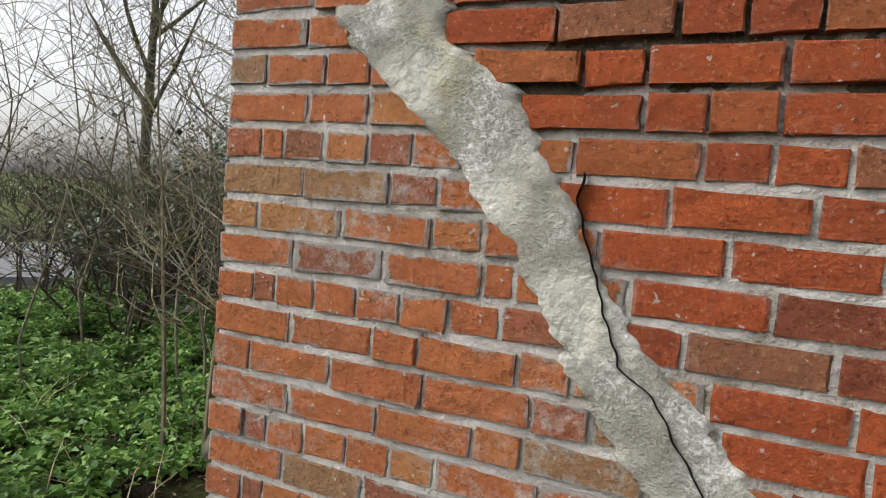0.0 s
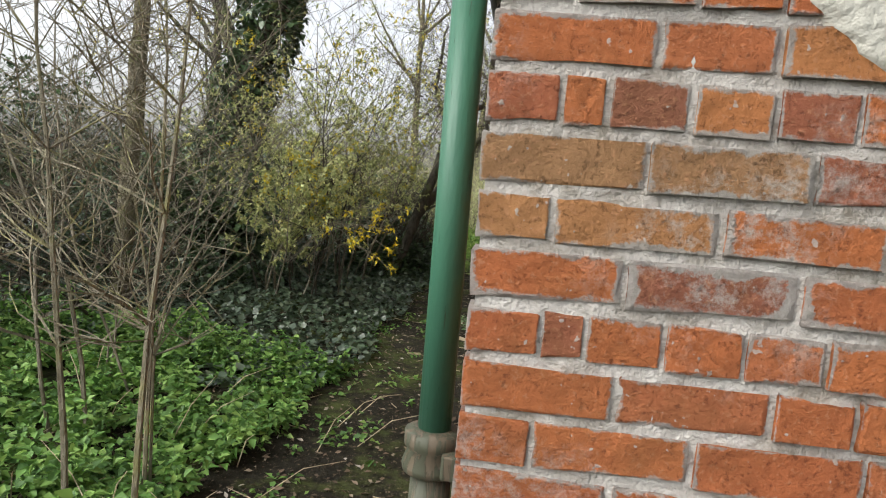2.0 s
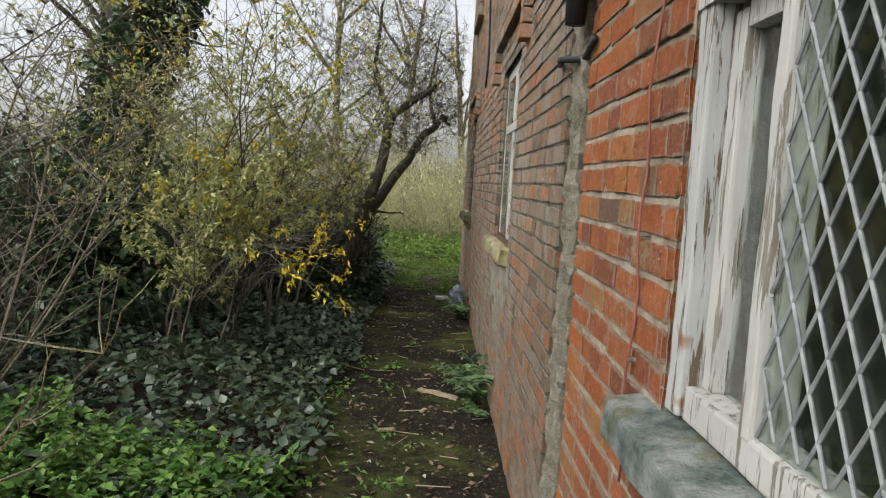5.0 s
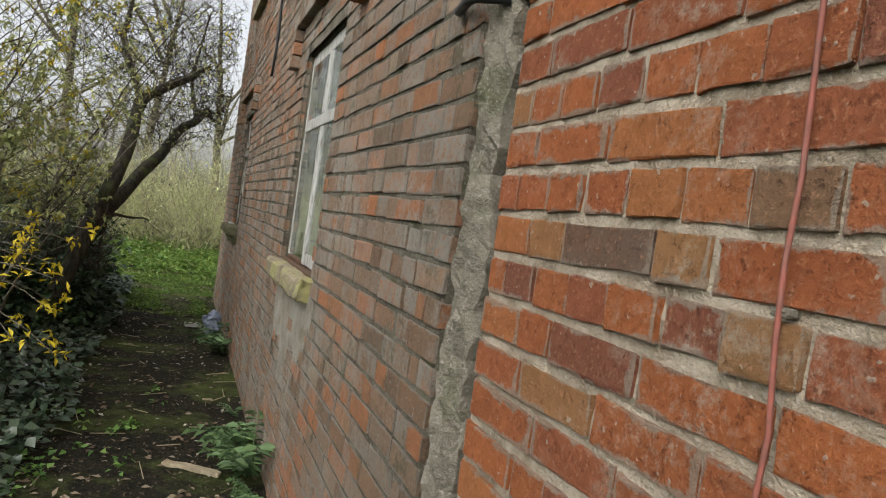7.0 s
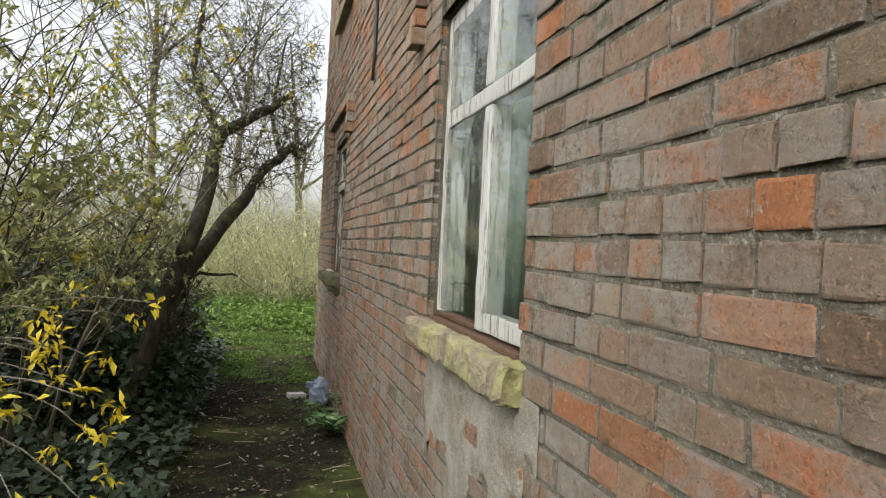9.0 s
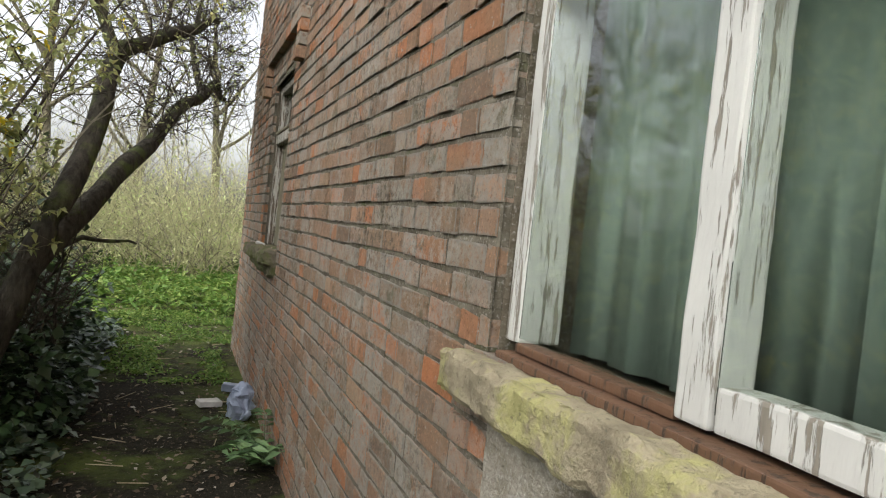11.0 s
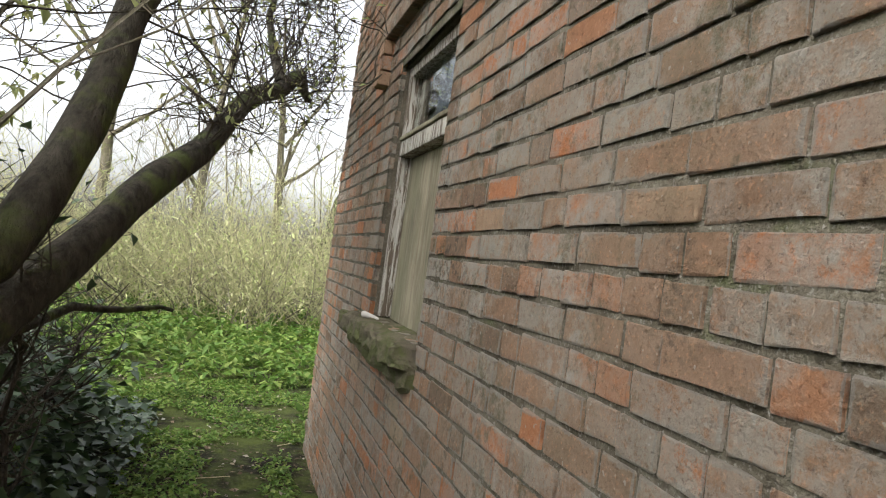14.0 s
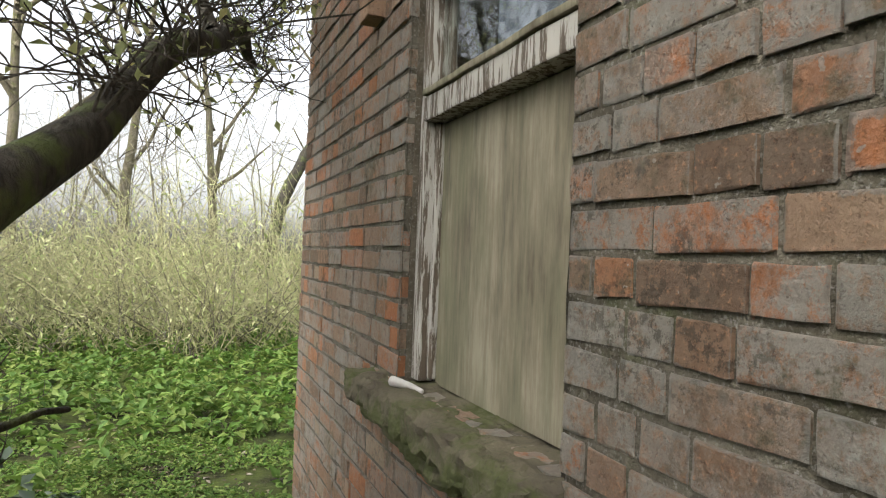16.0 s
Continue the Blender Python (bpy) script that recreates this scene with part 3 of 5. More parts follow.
INSET = 0.026
wall_gable = core("wall_gable", INSET, 3.2, -0.2, RED_TOP, [], lambda u, d, z: F_GABLE(u, d + INSET, z), 0.2, M_DARKMORTAR)
tagged(wall_gable, "spalled orange-red brick gable wall with pale lime joints", "wall", kind="structure")
wall_red = core("wall_red", GABLE_Y + 0.215, JOINT_Y, -0.2, RED_TOP, [W1], lambda u, d, z: F_RED(u, d + INSET, z), 0.2, M_LIME)
tagged(wall_red, "bright red brick side wall with worn lime joints", "wall", kind="structure")
wall_brown = core("wall_brown", JOINT_Y + 0.002, END_Y, -0.2, BROWN_TOP, [W2, W3, *UPPER], lambda u, d, z: F_BROWN(u, d + INSET, z), 0.24, M_DARKMORTAR)
tagged(wall_brown, "tall weathered brown brick house wall with recessed joints", "wall", kind="structure")
# plain walls that close the house
box("wall_back", (2.1, GABLE_Y + 0.22, -0.2), (2.3, END_Y, BROWN_TOP), M_DARKMORTAR, None, 0)
tagged(bpy.data.objects["wall_back"], "plain brick back wall of the house", "wall", kind="structure")
wall_end = core("wall_end", 0.262, 3.2, -0.2, BROWN_TOP, [], lambda u, d, z: Vector((BROWN_X + u, END_Y - d - 0.004, z)), 0.2, M_DARKMORTAR)
tagged(wall_end, "plain brown brick end wall of the house", "wall", kind="structure")
wall_step = core("wall_step", 0.262, 3.2, RED_TOP, BROWN_TOP, [], lambda u, d, z: Vector((BROWN_X + u, JOINT_Y + d + 0.004, z)), 0.2, M_DARKMORTAR)
tagged(wall_step, "plain brick wall above the low roof", "wall", kind="structure")
tagged(box("roof_high", (BROWN_X - 0.25, JOINT_Y - 0.1, BROWN_TOP), (2.4, END_Y + 0.2, BROWN_TOP + 0.14), M_SLATE), "plain dark slate roof of the house", "roof", kind="structure")
tagged(box("roof_low", (RED_X - 0.1, GABLE_Y - 0.05, RED_TOP + 0.005), (2.3, JOINT_Y - 0.01, RED_TOP + 0.1), M_SLATE), "plain dark slate roof of the low wing", "roof", kind="structure")


# ---- windows ----
def pane(name, x, y0, y1, z0, z1, parent):
    p = box(name, (x, y0, z0), (x + 0.004, y1, z1), M_GLASS, parent, 0)
    p.visible_shadow = False
    return p


def bars(win, x, depth, spec, mat):
    for nm, y0, y1, z0, z1 in spec:
        box(nm, (x, y0, z0), (x + depth, y1, z1), mat, win, 0.006, 10, 0.0035, seed=y0 * 7 + z0)


# shallow box added behind a window; its dark colour stands for indoor shade
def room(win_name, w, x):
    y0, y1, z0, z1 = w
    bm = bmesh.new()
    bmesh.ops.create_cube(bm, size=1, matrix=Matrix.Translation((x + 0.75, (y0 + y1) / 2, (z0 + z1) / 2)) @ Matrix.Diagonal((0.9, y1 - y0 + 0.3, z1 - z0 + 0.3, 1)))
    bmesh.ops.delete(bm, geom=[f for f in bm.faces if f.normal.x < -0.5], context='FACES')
    tagged(from_bm(win_name, bm, M_ROOMSHADE), "bare box room behind the window, indoor shade put into its colour", "room", kind="structure")


def window_leaded():
    y0, y1, z0, z1 = W1
    win = new("window_1")
    tagged(win, "small arched window with peeling white frame and leaded diamond panes", "window", kind="structure")
    x = RED_X + 0.012
    bars(win, x, 0.085, [("jamb", y1 - 0.065, y1 - 0.003, z0 + 0.05, z1 - 0.04), ("jamb", y0 + 0.003, y0 + 0.022, z0 + 0.05, z1 - 0.04)], M_RUSTWHITE)
    bars(win, x + 0.008, 0.07, [("mullion", 2.70, 2.735, z0 + 0.1, z1 - 0.08), ("bottom_rail", y0 + 0.023, y1 - 0.066, z0 + 0.05, z0 + 0.11)], M_WHITE)
    bars(win, x + 0.035, 0.04, [("casement_stile", 2.905, 2.952, z0 + 0.112, z1 - 0.1), ("casement_rail", 2.74, 2.90, z1 - 0.14, z1 - 0.085)], M_WHITE)
    # arched head
    bm = bmesh.new()
    n = 12
    loops = []
    for i in range(n + 1):
        f = i / n
        y = y0 + 0.003 + (y1 - y0 - 0.006) * f
        rise = 0.07 * math.sin(math.pi * f)
        loops.append([bm.verts.new((xx, y, zz)) for xx, zz in ((x - 0.006, z1 - 0.085), (x - 0.006, z1 - 0.005 + rise), (x + 0.08, z1 - 0.005 + rise), (x + 0.08, z1 - 0.085))])
    for p, q in zip(loops, loops[1:]):
        for i in range(4):
            bm.faces.new((p[i], p[(i + 1) % 4], q[(i + 1) % 4], q[i]))
    bm.faces.new(loops[0])
    bm.faces.new(loops[-1][::-1])
    from_bm("arched_head", bm, M_WHITE, win)
    pane("pane", x + 0.022, y0 + 0.022, 2.70, z0 + 0.11, z1 - 0.08, win)
    pane("pane", x + 0.06, 2.735, 2.905, z0 + 0.11, z1 - 0.1, win)
    # diamond lead cames
    V, F = [], []
    ya, yb, za, zb = y0 + 0.022, 2.70, z0 + 0.11, z1 - 0.08
    for s in (1, -1):
        for k in range(-14, 30):
            pts = []
            for i in range(25):
                y = ya + (yb - ya) * i / 24
                z = za + k * 0.105 + s * (y - ya) * 1.75
                if za <= z <= zb:
                    pts.append(Vector((x + 0.019, y, z)))
            if len(pts) > 1:
                tube_into(V, F, pts, [0.0032] * len(pts), 5)
    mesh("lead_came", V, F, M_LEAD, win)
    sill = box("window_sill", (RED_X - 0.075, y0 - 0.04, z0 - 0.035), (RED_X + 0.1, y1 + 0.12, z0 + 0.048), M_SILLGREEN, None, 0.006, 14, 0.006)
    for v in sill.data.vertices:
        v.co.z -= max(0, (RED_X + 0.02 - v.co.x)) * 0.25
    tagged(sill, "flaking green and white painted window sill with lichen", "window sill", kind="structure")
    room("room_1", W1, RED_X)


def window_mullioned():
    y0, y1, z0, z1 = W2
    win = new("window_2")
    tagged(win, "tall white timber window with peeling paint and four green panes", "window", kind="structure")
    x = BROWN_X + 0.035
    bars(win, x, 0.09, [("jamb", y1 - 0.055, y1 - 0.003, z0 + 0.04, z1 - 0.005), ("jamb", y0 + 0.003, y0 + 0.045, z0 + 0.04, z1 - 0.005),
                        ("head", y0 + 0.046, y1 - 0.071, z1 - 0.065, z1 - 0.005)], M_WHITE)
    bars(win, x - 0.006, 0.07, [("transom", y0 + 0.046, y1 - 0.071, 1.71, 1.765), ("mullion", 5.80, 5.86, z0 + 0.03, 1.708), ("mullion", 5.80, 5.86, 1.767, z1 - 0.067)], M_WHITE)
    bars(win, x - 0.002, 0.05, [("bottom_rail", y0 + 0.046, 5.798, z0 + 0.03, z0 + 0.085)], M_WHITE)
    bars(win, x - 0.004, 0.05, [("bottom_rail", 5.862, y1 - 0.057, z0 + 0.024, z0 + 0.042)], M_WETWOOD)
    box("sill_board", (BROWN_X + 0.004, y0 + 0.03, z0 + 0.006), (x + 0.09, y1 - 0.03, z0 + 0.022), M_WETWOOD, win, 0.004, 8, 0.003)
    for a, b in ((y0 + 0.045, 5.80), (5.86, y1 - 0.056)):
        for c, d in ((z0 + 0.05, 1.712), (1.763, z1 - 0.066)):
            pane("pane", x + 0.002, a, b, c, d, win)
    V, F = [], []
    for i in range(41):
        yy = y0 + 0.02 + (y1 - y0 - 0.04) * i / 40
        xx = x + 0.16 + 0.014 * math.sin(i * 0.9) + 0.008 * math.sin(i * 2.3)
        V += [(xx, yy, z0 + 0.02), (xx, yy, z1 - 0.03)]
        if i:
            F.append((2 * i - 2, 2 * i, 2 * i + 1, 2 * i - 1))
    curtain = mesh("curtain", V, F, M_BLIND, win, True)
    thick = curtain.modifiers.new("thick", 'SOLIDIFY')
    thick.thickness = 0.003
    sill = rough_block("window_sill", (BROWN_X - 0.06, y0 - 0.035, z0 - 0.085), (BROWN_X + 0.14, y1 + 0.09, z0 + 0.008), M_STONE, 0.014, 0.013)
    tagged(sill, "crumbling yellow lichen-covered stone window sill", "window sill", kind="structure")
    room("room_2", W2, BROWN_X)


def window_boarded():
    y0, y1, z0, z1 = W3
    win = new("window_3")
    tagged(win, "rotting timber window boarded below with one glass pane above", "window", kind="structure")
    x = BROWN_X + 0.04
    bars(win, x, 0.085, [("jamb", y1 - 0.06, y1 - 0.003, z0 + 0.012, z1 - 0.005), ("jamb", y0 + 0.003, y0 + 0.03, z0 + 0.012, z1 - 0.005),
                         ("head", y0 + 0.031, y1 - 0.061, z1 - 0.05, z1 - 0.005)], M_ROTTEN)
    bars(win, x - 0.012, 0.08, [("transom", y0 + 0.031, y1 - 0.061, 1.735, 1.80)], M_ROTTEN)
    bars(win, x - 0.02, 0.03, [("drip_strip", y0 + 0.032, y1 - 0.063, 1.802, 1.82)], M_BOARD)
    bars(win, x + 0.022, 0.04, [("stop_bead", y1 - 0.085, y1 - 0.0615, z0 + 0.02, 1.733)], M_ROTTEN)
    pane("pane", x + 0.035, y0 + 0.03, y1 - 0.06, 1.82, z1 - 0.05, win)
    box("board", (x + 0.04, y0 + 0.031, z0 + 0.01), (x + 0.055, y1 - 0.086, 1.733), M_BOARD, win, 0.002)
    bm = bmesh.new()
    loops = []
    for i in range(31):
        y = y0 + 0.032 + 0.46 * i / 30
        xx = x + 0.06 + 0.012 * math.sin(i * 1.1) + 0.006 * math.sin(i * 2.7)
        loops.append([bm.verts.new((xx, y, z)) for z in (1.80, z1 - 0.02)])
    for p, q in zip(loops, loops[1:]):
        bm.faces.new((p[0], p[1], q[1], q[0]))
    sheet = from_bm("hanging_sheet", bm, M_SHEET, win, True)
    mod = sheet.modifiers.new("thick", 'SOLIDIFY')
    mod.thickness = 0.003
    sill = rough_block("window_sill", (BROWN_X - 0.085, y0 - 0.03, z0 - 0.15), (BROWN_X + 0.13, y1 + 0.24, z0 + 0.005), M_MOSSSTONE, 0.016, 0.016)
    for v in sill.data.vertices:
        if v.co.z < z0 - 0.08:
            v.co.x += 0.05 + 0.04 * noise.noise(Vector((0, v.co.y * 9, 2)))
            v.co.z += 0.03 * noise.noise(Vector((3, v.co.y * 11, 2)))
    tagged(sill, "broken mossy stone window sill", "window sill", kind="structure")
    pin = tube("white_peg", [(BROWN_X - 0.03, y1 - 0.06, z0 + 0.016), (BROWN_X + 0.0, y1 - 0.13, z0 + 0.014), (BROWN_X + 0.005, y1 - 0.19, z0 + 0.013)], [0.014, 0.008, 0.006], M_PAPER)
    tagged(pin, "small white plastic peg lying on the mossy sill", "peg")
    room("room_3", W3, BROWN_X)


window_leaded()
window_mullioned()
window_boarded()
for k, w in enumerate(UPPER):
    win = tagged(new("window_%d" % (4 + k)), "upper white timber window", "window", kind="structure")
    bars(win, BROWN_X + 0.05, 0.08, [("jamb", w[0] + 0.003, w[0] + 0.05, w[2] + 0.003, w[3] - 0.003), ("jamb", w[1] - 0.05, w[1] - 0.003, w[2] + 0.003, w[3] - 0.003),
                                     ("head", w[0] + 0.051, w[1] - 0.051, w[3] - 0.06, w[3] - 0.003), ("bottom_rail", w[0] + 0.051, w[1] - 0.051, w[2] + 0.003, w[2] + 0.06)], M_WHITE)
    pane("pane", BROWN_X + 0.09, w[0] + 0.05, w[1] - 0.05, w[2] + 0.06, w[3] - 0.06, win)
    tagged(box("window_sill", (BROWN_X - 0.06, w[0] - 0.1, w[2] - 0.1), (BROWN_X + 0.1, w[1] + 0.1, w[2]), M_STONE, None, 0.01, 6, 0.006), "weathered stone sill of an upper window", "window sill", kind="structure")
    room("room_%d" % (4 + k), w, BROWN_X)


def hood(name, w, rise, ext):
    """A projecting brick label over a window, with short drops at its ends."""
    y0, y1, top = w[0] - ext, w[1] + ext, w[3] + rise
    h = tagged(new(name), "projecting brick hood mould with dropped ends over a window", "hood mould", kind="structure")
    n = 8
    for i in range(n):
        a, b = y0 + (y1 - y0) * i / n, y0 + (y1 - y0) * (i + 1) / n
        box("brick", (BROWN_X - 0.045, a + 0.004, top), (BROWN_X + 0.02, b - 0.004, top + 0.065), M_HOOD, h, 0.006)
    for a in (y0, y1 - 0.11):
        for k in range(3):
            box("brick", (BROWN_X - 0.045 - 0.01 * (k == 2), a, top - 0.075 * (k + 1) + 0.004), (BROWN_X + 0.02, a + 0.11, top - 0.075 * k - 0.004), M_HOOD, h, 0.006)


hood("hood_mould", W2, 0.19, 0.36)
hood("hood_mould", W3, 0.19, 0.36)

# ---- pipes, gutters, cables ----
pipe = tagged(new("drainpipe"), "green painted cast-iron drainpipe on the brick corner", "drainpipe")
PX, PY = RED_X - 0.062, 1.35
tube("shaft", [(PX, PY, 0.93), (PX, PY, 1.72)], 0.028, M_GREENPAINT, pipe, 20)


def collar(z, parent, mat, r=0.031):
    tube("collar", [(PX, PY, z), (PX, PY, z + 0.008), (PX, PY, z + 0.02), (PX, PY, z + 0.045), (PX, PY, z + 0.052), (PX, PY, z + 0.075), (PX, PY, z + 0.08)],
         [r + 0.004, r + 0.018, r + 0.02, r + 0.011, r + 0.018, r + 0.018, r + 0.002], mat, parent, 20)


M_OLDPIPE = paint_material("worn_iron_paint", (0.07, 0.075, 0.05), (0.16, 0.13, 0.09), 0.5, True, 0.6)
collar(0.88, pipe, M_OLDPIPE)
tube("lower_shaft", [(PX, PY, 0.88), (PX, PY, 0.80), (PX - 0.005, PY, 0.74)], [0.034, 0.036, 0.04], M_OLDPIPE, pipe, 18)
tube("shoe", [(PX, PY, 0.80), (PX - 0.004, PY, 0.77), (PX - 0.03, PY - 0.005, 0.72), (PX - 0.055, PY - 0.01, 0.68)], [0.04, 0.052, 0.055, 0.05], M_OLDPIPE, pipe, 18)
tube("lower_shaft", [(PX - 0.01, PY, 0.72), (PX, PY, 0.4), (PX, PY, -0.02)], 0.036, M_OLDPIPE, pipe, 18)
collar(1.72, pipe, M_GREENPAINT)
tube("swan_neck", [(PX, PY, 1.79), (PX, PY, 1.84), (PX - 0.02, PY, 1.93), (PX - 0.035, PY, 2.04)], [0.05, 0.046, 0.04, 0.04], M_IRON, pipe, 16)
box("bracket", (PX + 0.02, PY - 0.07, 1.735), (RED_X + 0.012, PY + 0.07, 1.775), M_GREENPAINT, pipe, 0.004)
box("bracket", (PX + 0.02, PY - 0.06, 0.895), (RED_X + 0.012, PY + 0.06, 0.935), M_OLDPIPE, pipe, 0.004)
gut_bm = bmesh.new()
loops = []
for y in np.linspace(GABLE_Y - 0.04, JOINT_Y - 0.02, 14):
    ring = []
    for r in (0.055, 0.048):
        rr = [gut_bm.verts.new((RED_X - 0.09 - r * math.cos(math.pi * i / 8), y, 2.11 - r * math.sin(math.pi * i / 8))) for i in range(9)]
        ring += rr if r > 0.05 else rr[::-1]
    loops.append(ring)
for p, q in zip(loops, loops[1:]):
    for i in range(18):
        gut_bm.faces.new((p[i], p[(i + 1) % 18], q[(i + 1) % 18], q[i]))
gut = from_bm("gutter", gut_bm, M_IRON, None, True)
tagged(gut, "black half-round iron gutter under the low eave", "gutter", kind="structure")
hop = tagged(new("iron_bracket"), "black iron pipe head and strap in the wall corner", "bracket")
tube("head", [(RED_X - 0.055, 3.87, 1.88), (RED_X - 0.055, 3.87, 1.95), (RED_X - 0.06, 3.86, 1.99), (RED_X - 0.08, 3.84, 2.08)], [0.03, 0.034, 0.06, 0.07], M_IRON, hop, 14)
tube("strap", [(BROWN_X - 0.012, 4.10, 1.80), (BROWN_X - 0.03, 4.0, 1.795), (BROWN_X - 0.03, 3.96, 1.79), (RED_X - 0.012, 3.9, 1.785), (RED_X - 0.015, 3.76, 1.82)], 0.011, M_IRON, hop, 8)
cab = tube("cable", [(RED_X - 0.012 + 0.006 * math.sin(k * 1.7), 3.185 + 0.006 * math.sin(k * 0.9), 0.75 + k * 0.085) for k in range(17)], 0.0032, M_CABLE, None, 6)
tagged(cab, "thin faded red cable hanging on the brick wall", "cable", kind="structure")
for z in (1.02, 1.29):
    tagged(box("cable_clip", (RED_X - 0.016, 3.178, z), (RED_X + 0.012, 3.194, z + 0.01), M_CEMENT, None, 0.004), "small grey clip holding the cable", "clip")
drop = tube("hanging_cable", [(BROWN_X - 0.02 + 0.01 * math.sin(k), 7.87 + 0.02 * math.sin(k * 0.7), 2.24 + k * 0.2) for k in range(15)], 0.009, M_IRON, None, 6)
tagged(drop, "black cable hanging down the house wall", "cable", kind="structure")


# ---- cement joint and repair ----
def cement_joint():
    bm = bmesh.new()
    rng = random.Random(5)
    loops = []
    for i in range(90):
        z = -0.05 + i * 0.0245
        a, b = 3.885 + 0.04 * noise.noise(Vector((0, 0, z * 6))) + 0.02 * noise.noise(Vector((0, 4, z * 19))), JOINT_Y - 0.002
        ring = []
        for k in range(7):
            f = k / 6
            y = a + (b - a) * f
            bulge = 0.028 * math.sin(math.pi * (0.12 + 0.88 * f) * 0.6) + 0.02 * noise.noise(Vector((y * 30, 5, z * 9))) + 0.014 * noise.noise(Vector((y * 60, 3, z * 28)))
            ring.append(bm.verts.new((RED_X - max(bulge, -0.002), y, z)))
        ring.append(bm.verts.new((RED_X + 0.03, b, z)))
        ring.insert(0, bm.verts.new((RED_X + 0.03, a, z)))
        loops.append(ring)
    for p, q in zip(loops, loops[1:]):
        for i in range(8):
            bm.faces.new((p[i], p[i + 1], q[i + 1], q[i]))
    tagged(from_bm("cement_joint", bm, M_CEMENT), "rough grey cement fillet between two brick walls", "mortar", kind="structure")


cement_joint()


def repair_strip():
    """Cement smeared down the gable in a diagonal band, with a crack laid over it as a dark ribbon."""
    zs = [2.10, 1.78, 1.70, 1.60, 1.50, 1.42, 1.30, 1.20, 1.10, 1.00, 0.93, 0.80, 0.55, 0.2]
    left = [-0.93, -0.87, -0.83, -0.72, -0.60, -0.53, -0.42, -0.34, -0.27, -0.19, -0.12, -0.02, 0.15, 0.32]
    right = [-0.72, -0.62, -0.60, -0.45, -0.39, -0.31, -0.24, -0.16, -0.04, 0.05, 0.11, 0.24, 0.42, 0.6]
    step_hash = lambda z, k: math.sin(math.floor((z - 0.02) / COURSE) * 12.9 + k * 7.7)
    bm = bmesh.new()
    loops = []
    for i in range(190):
        z = 2.10 - i * 0.01
        a = float(np.interp(-z, [-q for q in zs], left)) + 0.03 * step_hash(z, 1) + 0.02 * noise.noise(Vector((z * 14, 1, 0))) + 0.025 * noise.noise(Vector((z * 45, 4, 0)))
        b = float(np.interp(-z, [-q for q in zs], right)) + 0.042 * step_hash(z, 5) + 0.02 * noise.noise(Vector((z * 12, 8, 0))) + 0.025 * noise.noise(Vector((z * 40, 9, 0)))
        ring = []
        n = 22
        for k in range(n + 1):
            f = k / n
            x = a + (b - a) * f
            th = 0.009 * min(1.0, 9 * f, 9 * (1 - f)) + 0.0045 * noise.noise(Vector((x * 13, 2, z * 13))) + 0.003 * noise.noise(Vector((x * 50, 2, z * 50)))
            if k in (0, n):
                th = -0.012
            ring.append(bm.verts.new((x, GABLE_Y - th, z)))
        loops.append(ring)
    for p, q in zip(loops, loops[1:]):
        for i in range(len(p) - 1):
            bm.faces.new((p[i], p[i + 1], q[i + 1], q[i]))
    tagged(from_bm("cement_repair", bm, M_REPAIR, None, True), "diagonal grey cement repair smeared over the brick gable", "mortar", kind="structure")
    # crack as a proud ribbon; its dark colour carries the shade of the gap
    cz = [1.46, 1.40, 1.30, 1.21, 1.13, 1.09, 1.02, 0.95, 0.85, 0.6]
    cx = [-0.285, -0.29, -0.255, -0.222, -0.195, -0.135, -0.09, -0.045, 0.02, 0.15]
    V, F = [], []
    for i in range(120):
        z = 1.46 - i * 0.0072
        x = float(np.interp(-z, [-q for q in cz], cx)) + 0.007 * noise.noise(Vector((z * 30, 0, 0)))
        w = 0.0022 * (0.7 + 0.8 * abs(noise.noise(Vector((z * 22, 3, 0))))) * min(1, i / 15)
        th = 0.0165
        V += [(x - w, GABLE_Y - th + 0.004, z), (x, GABLE_Y - th, z), (x + w, GABLE_Y - th + 0.004, z), (x, GABLE_Y + 0.005, z)]
        if i:
            b = 4 * i
            F += [(b - 4 + k, b - 4 + (k + 1) % 4, b + (k + 1) % 4, b + k) for k in range(4)]
    tagged(mesh("crack", V, F, M_CRACK), "jagged crack through the cement repair, its shade coloured onto a thin ribbon", "crack", kind="structure")


repair_strip()


def cement_patch():
    """A thin grey cement skim under the stone sill."""
    bm = bmesh.new()
    grid = {}
    for j in range(36):
        for i in range(40):
            y, z = 5.28 + i * 0.026, 0.50 + j * 0.0135
            inside = min(i, 39 - i) / 14 + min(j, 60) / 14 + 2.6 * noise.noise(Vector((y * 4, 0, z * 4))) + 1.3 * noise.noise(Vector((y * 15, 3, z * 15)))
            grid[i, j] = (bm.verts.new((BROWN_X - 0.004 - 0.003 * noise.noise(Vector((y * 20, 9, z * 20))) + 0.012 * max(0.0, 1.2 - inside), y, z)), inside)
    for j in range(35):
        for i in range(39):
            q = [grid[i, j], grid[i + 1, j], grid[i + 1, j + 1], grid[i, j + 1]]
            if min(p[1] for p in q) > 0.55:
                bm.faces.new([p[0] for p in q])
    bmesh.ops.delete(bm, geom=[v for v in bm.verts if not v.link_faces], context='VERTS')
    tagged(from_bm("cement_patch", bm, M_SKIM, None, True), "thin grey cement skim flaking off under a window", "mortar", kind="structure")


cement_patch()


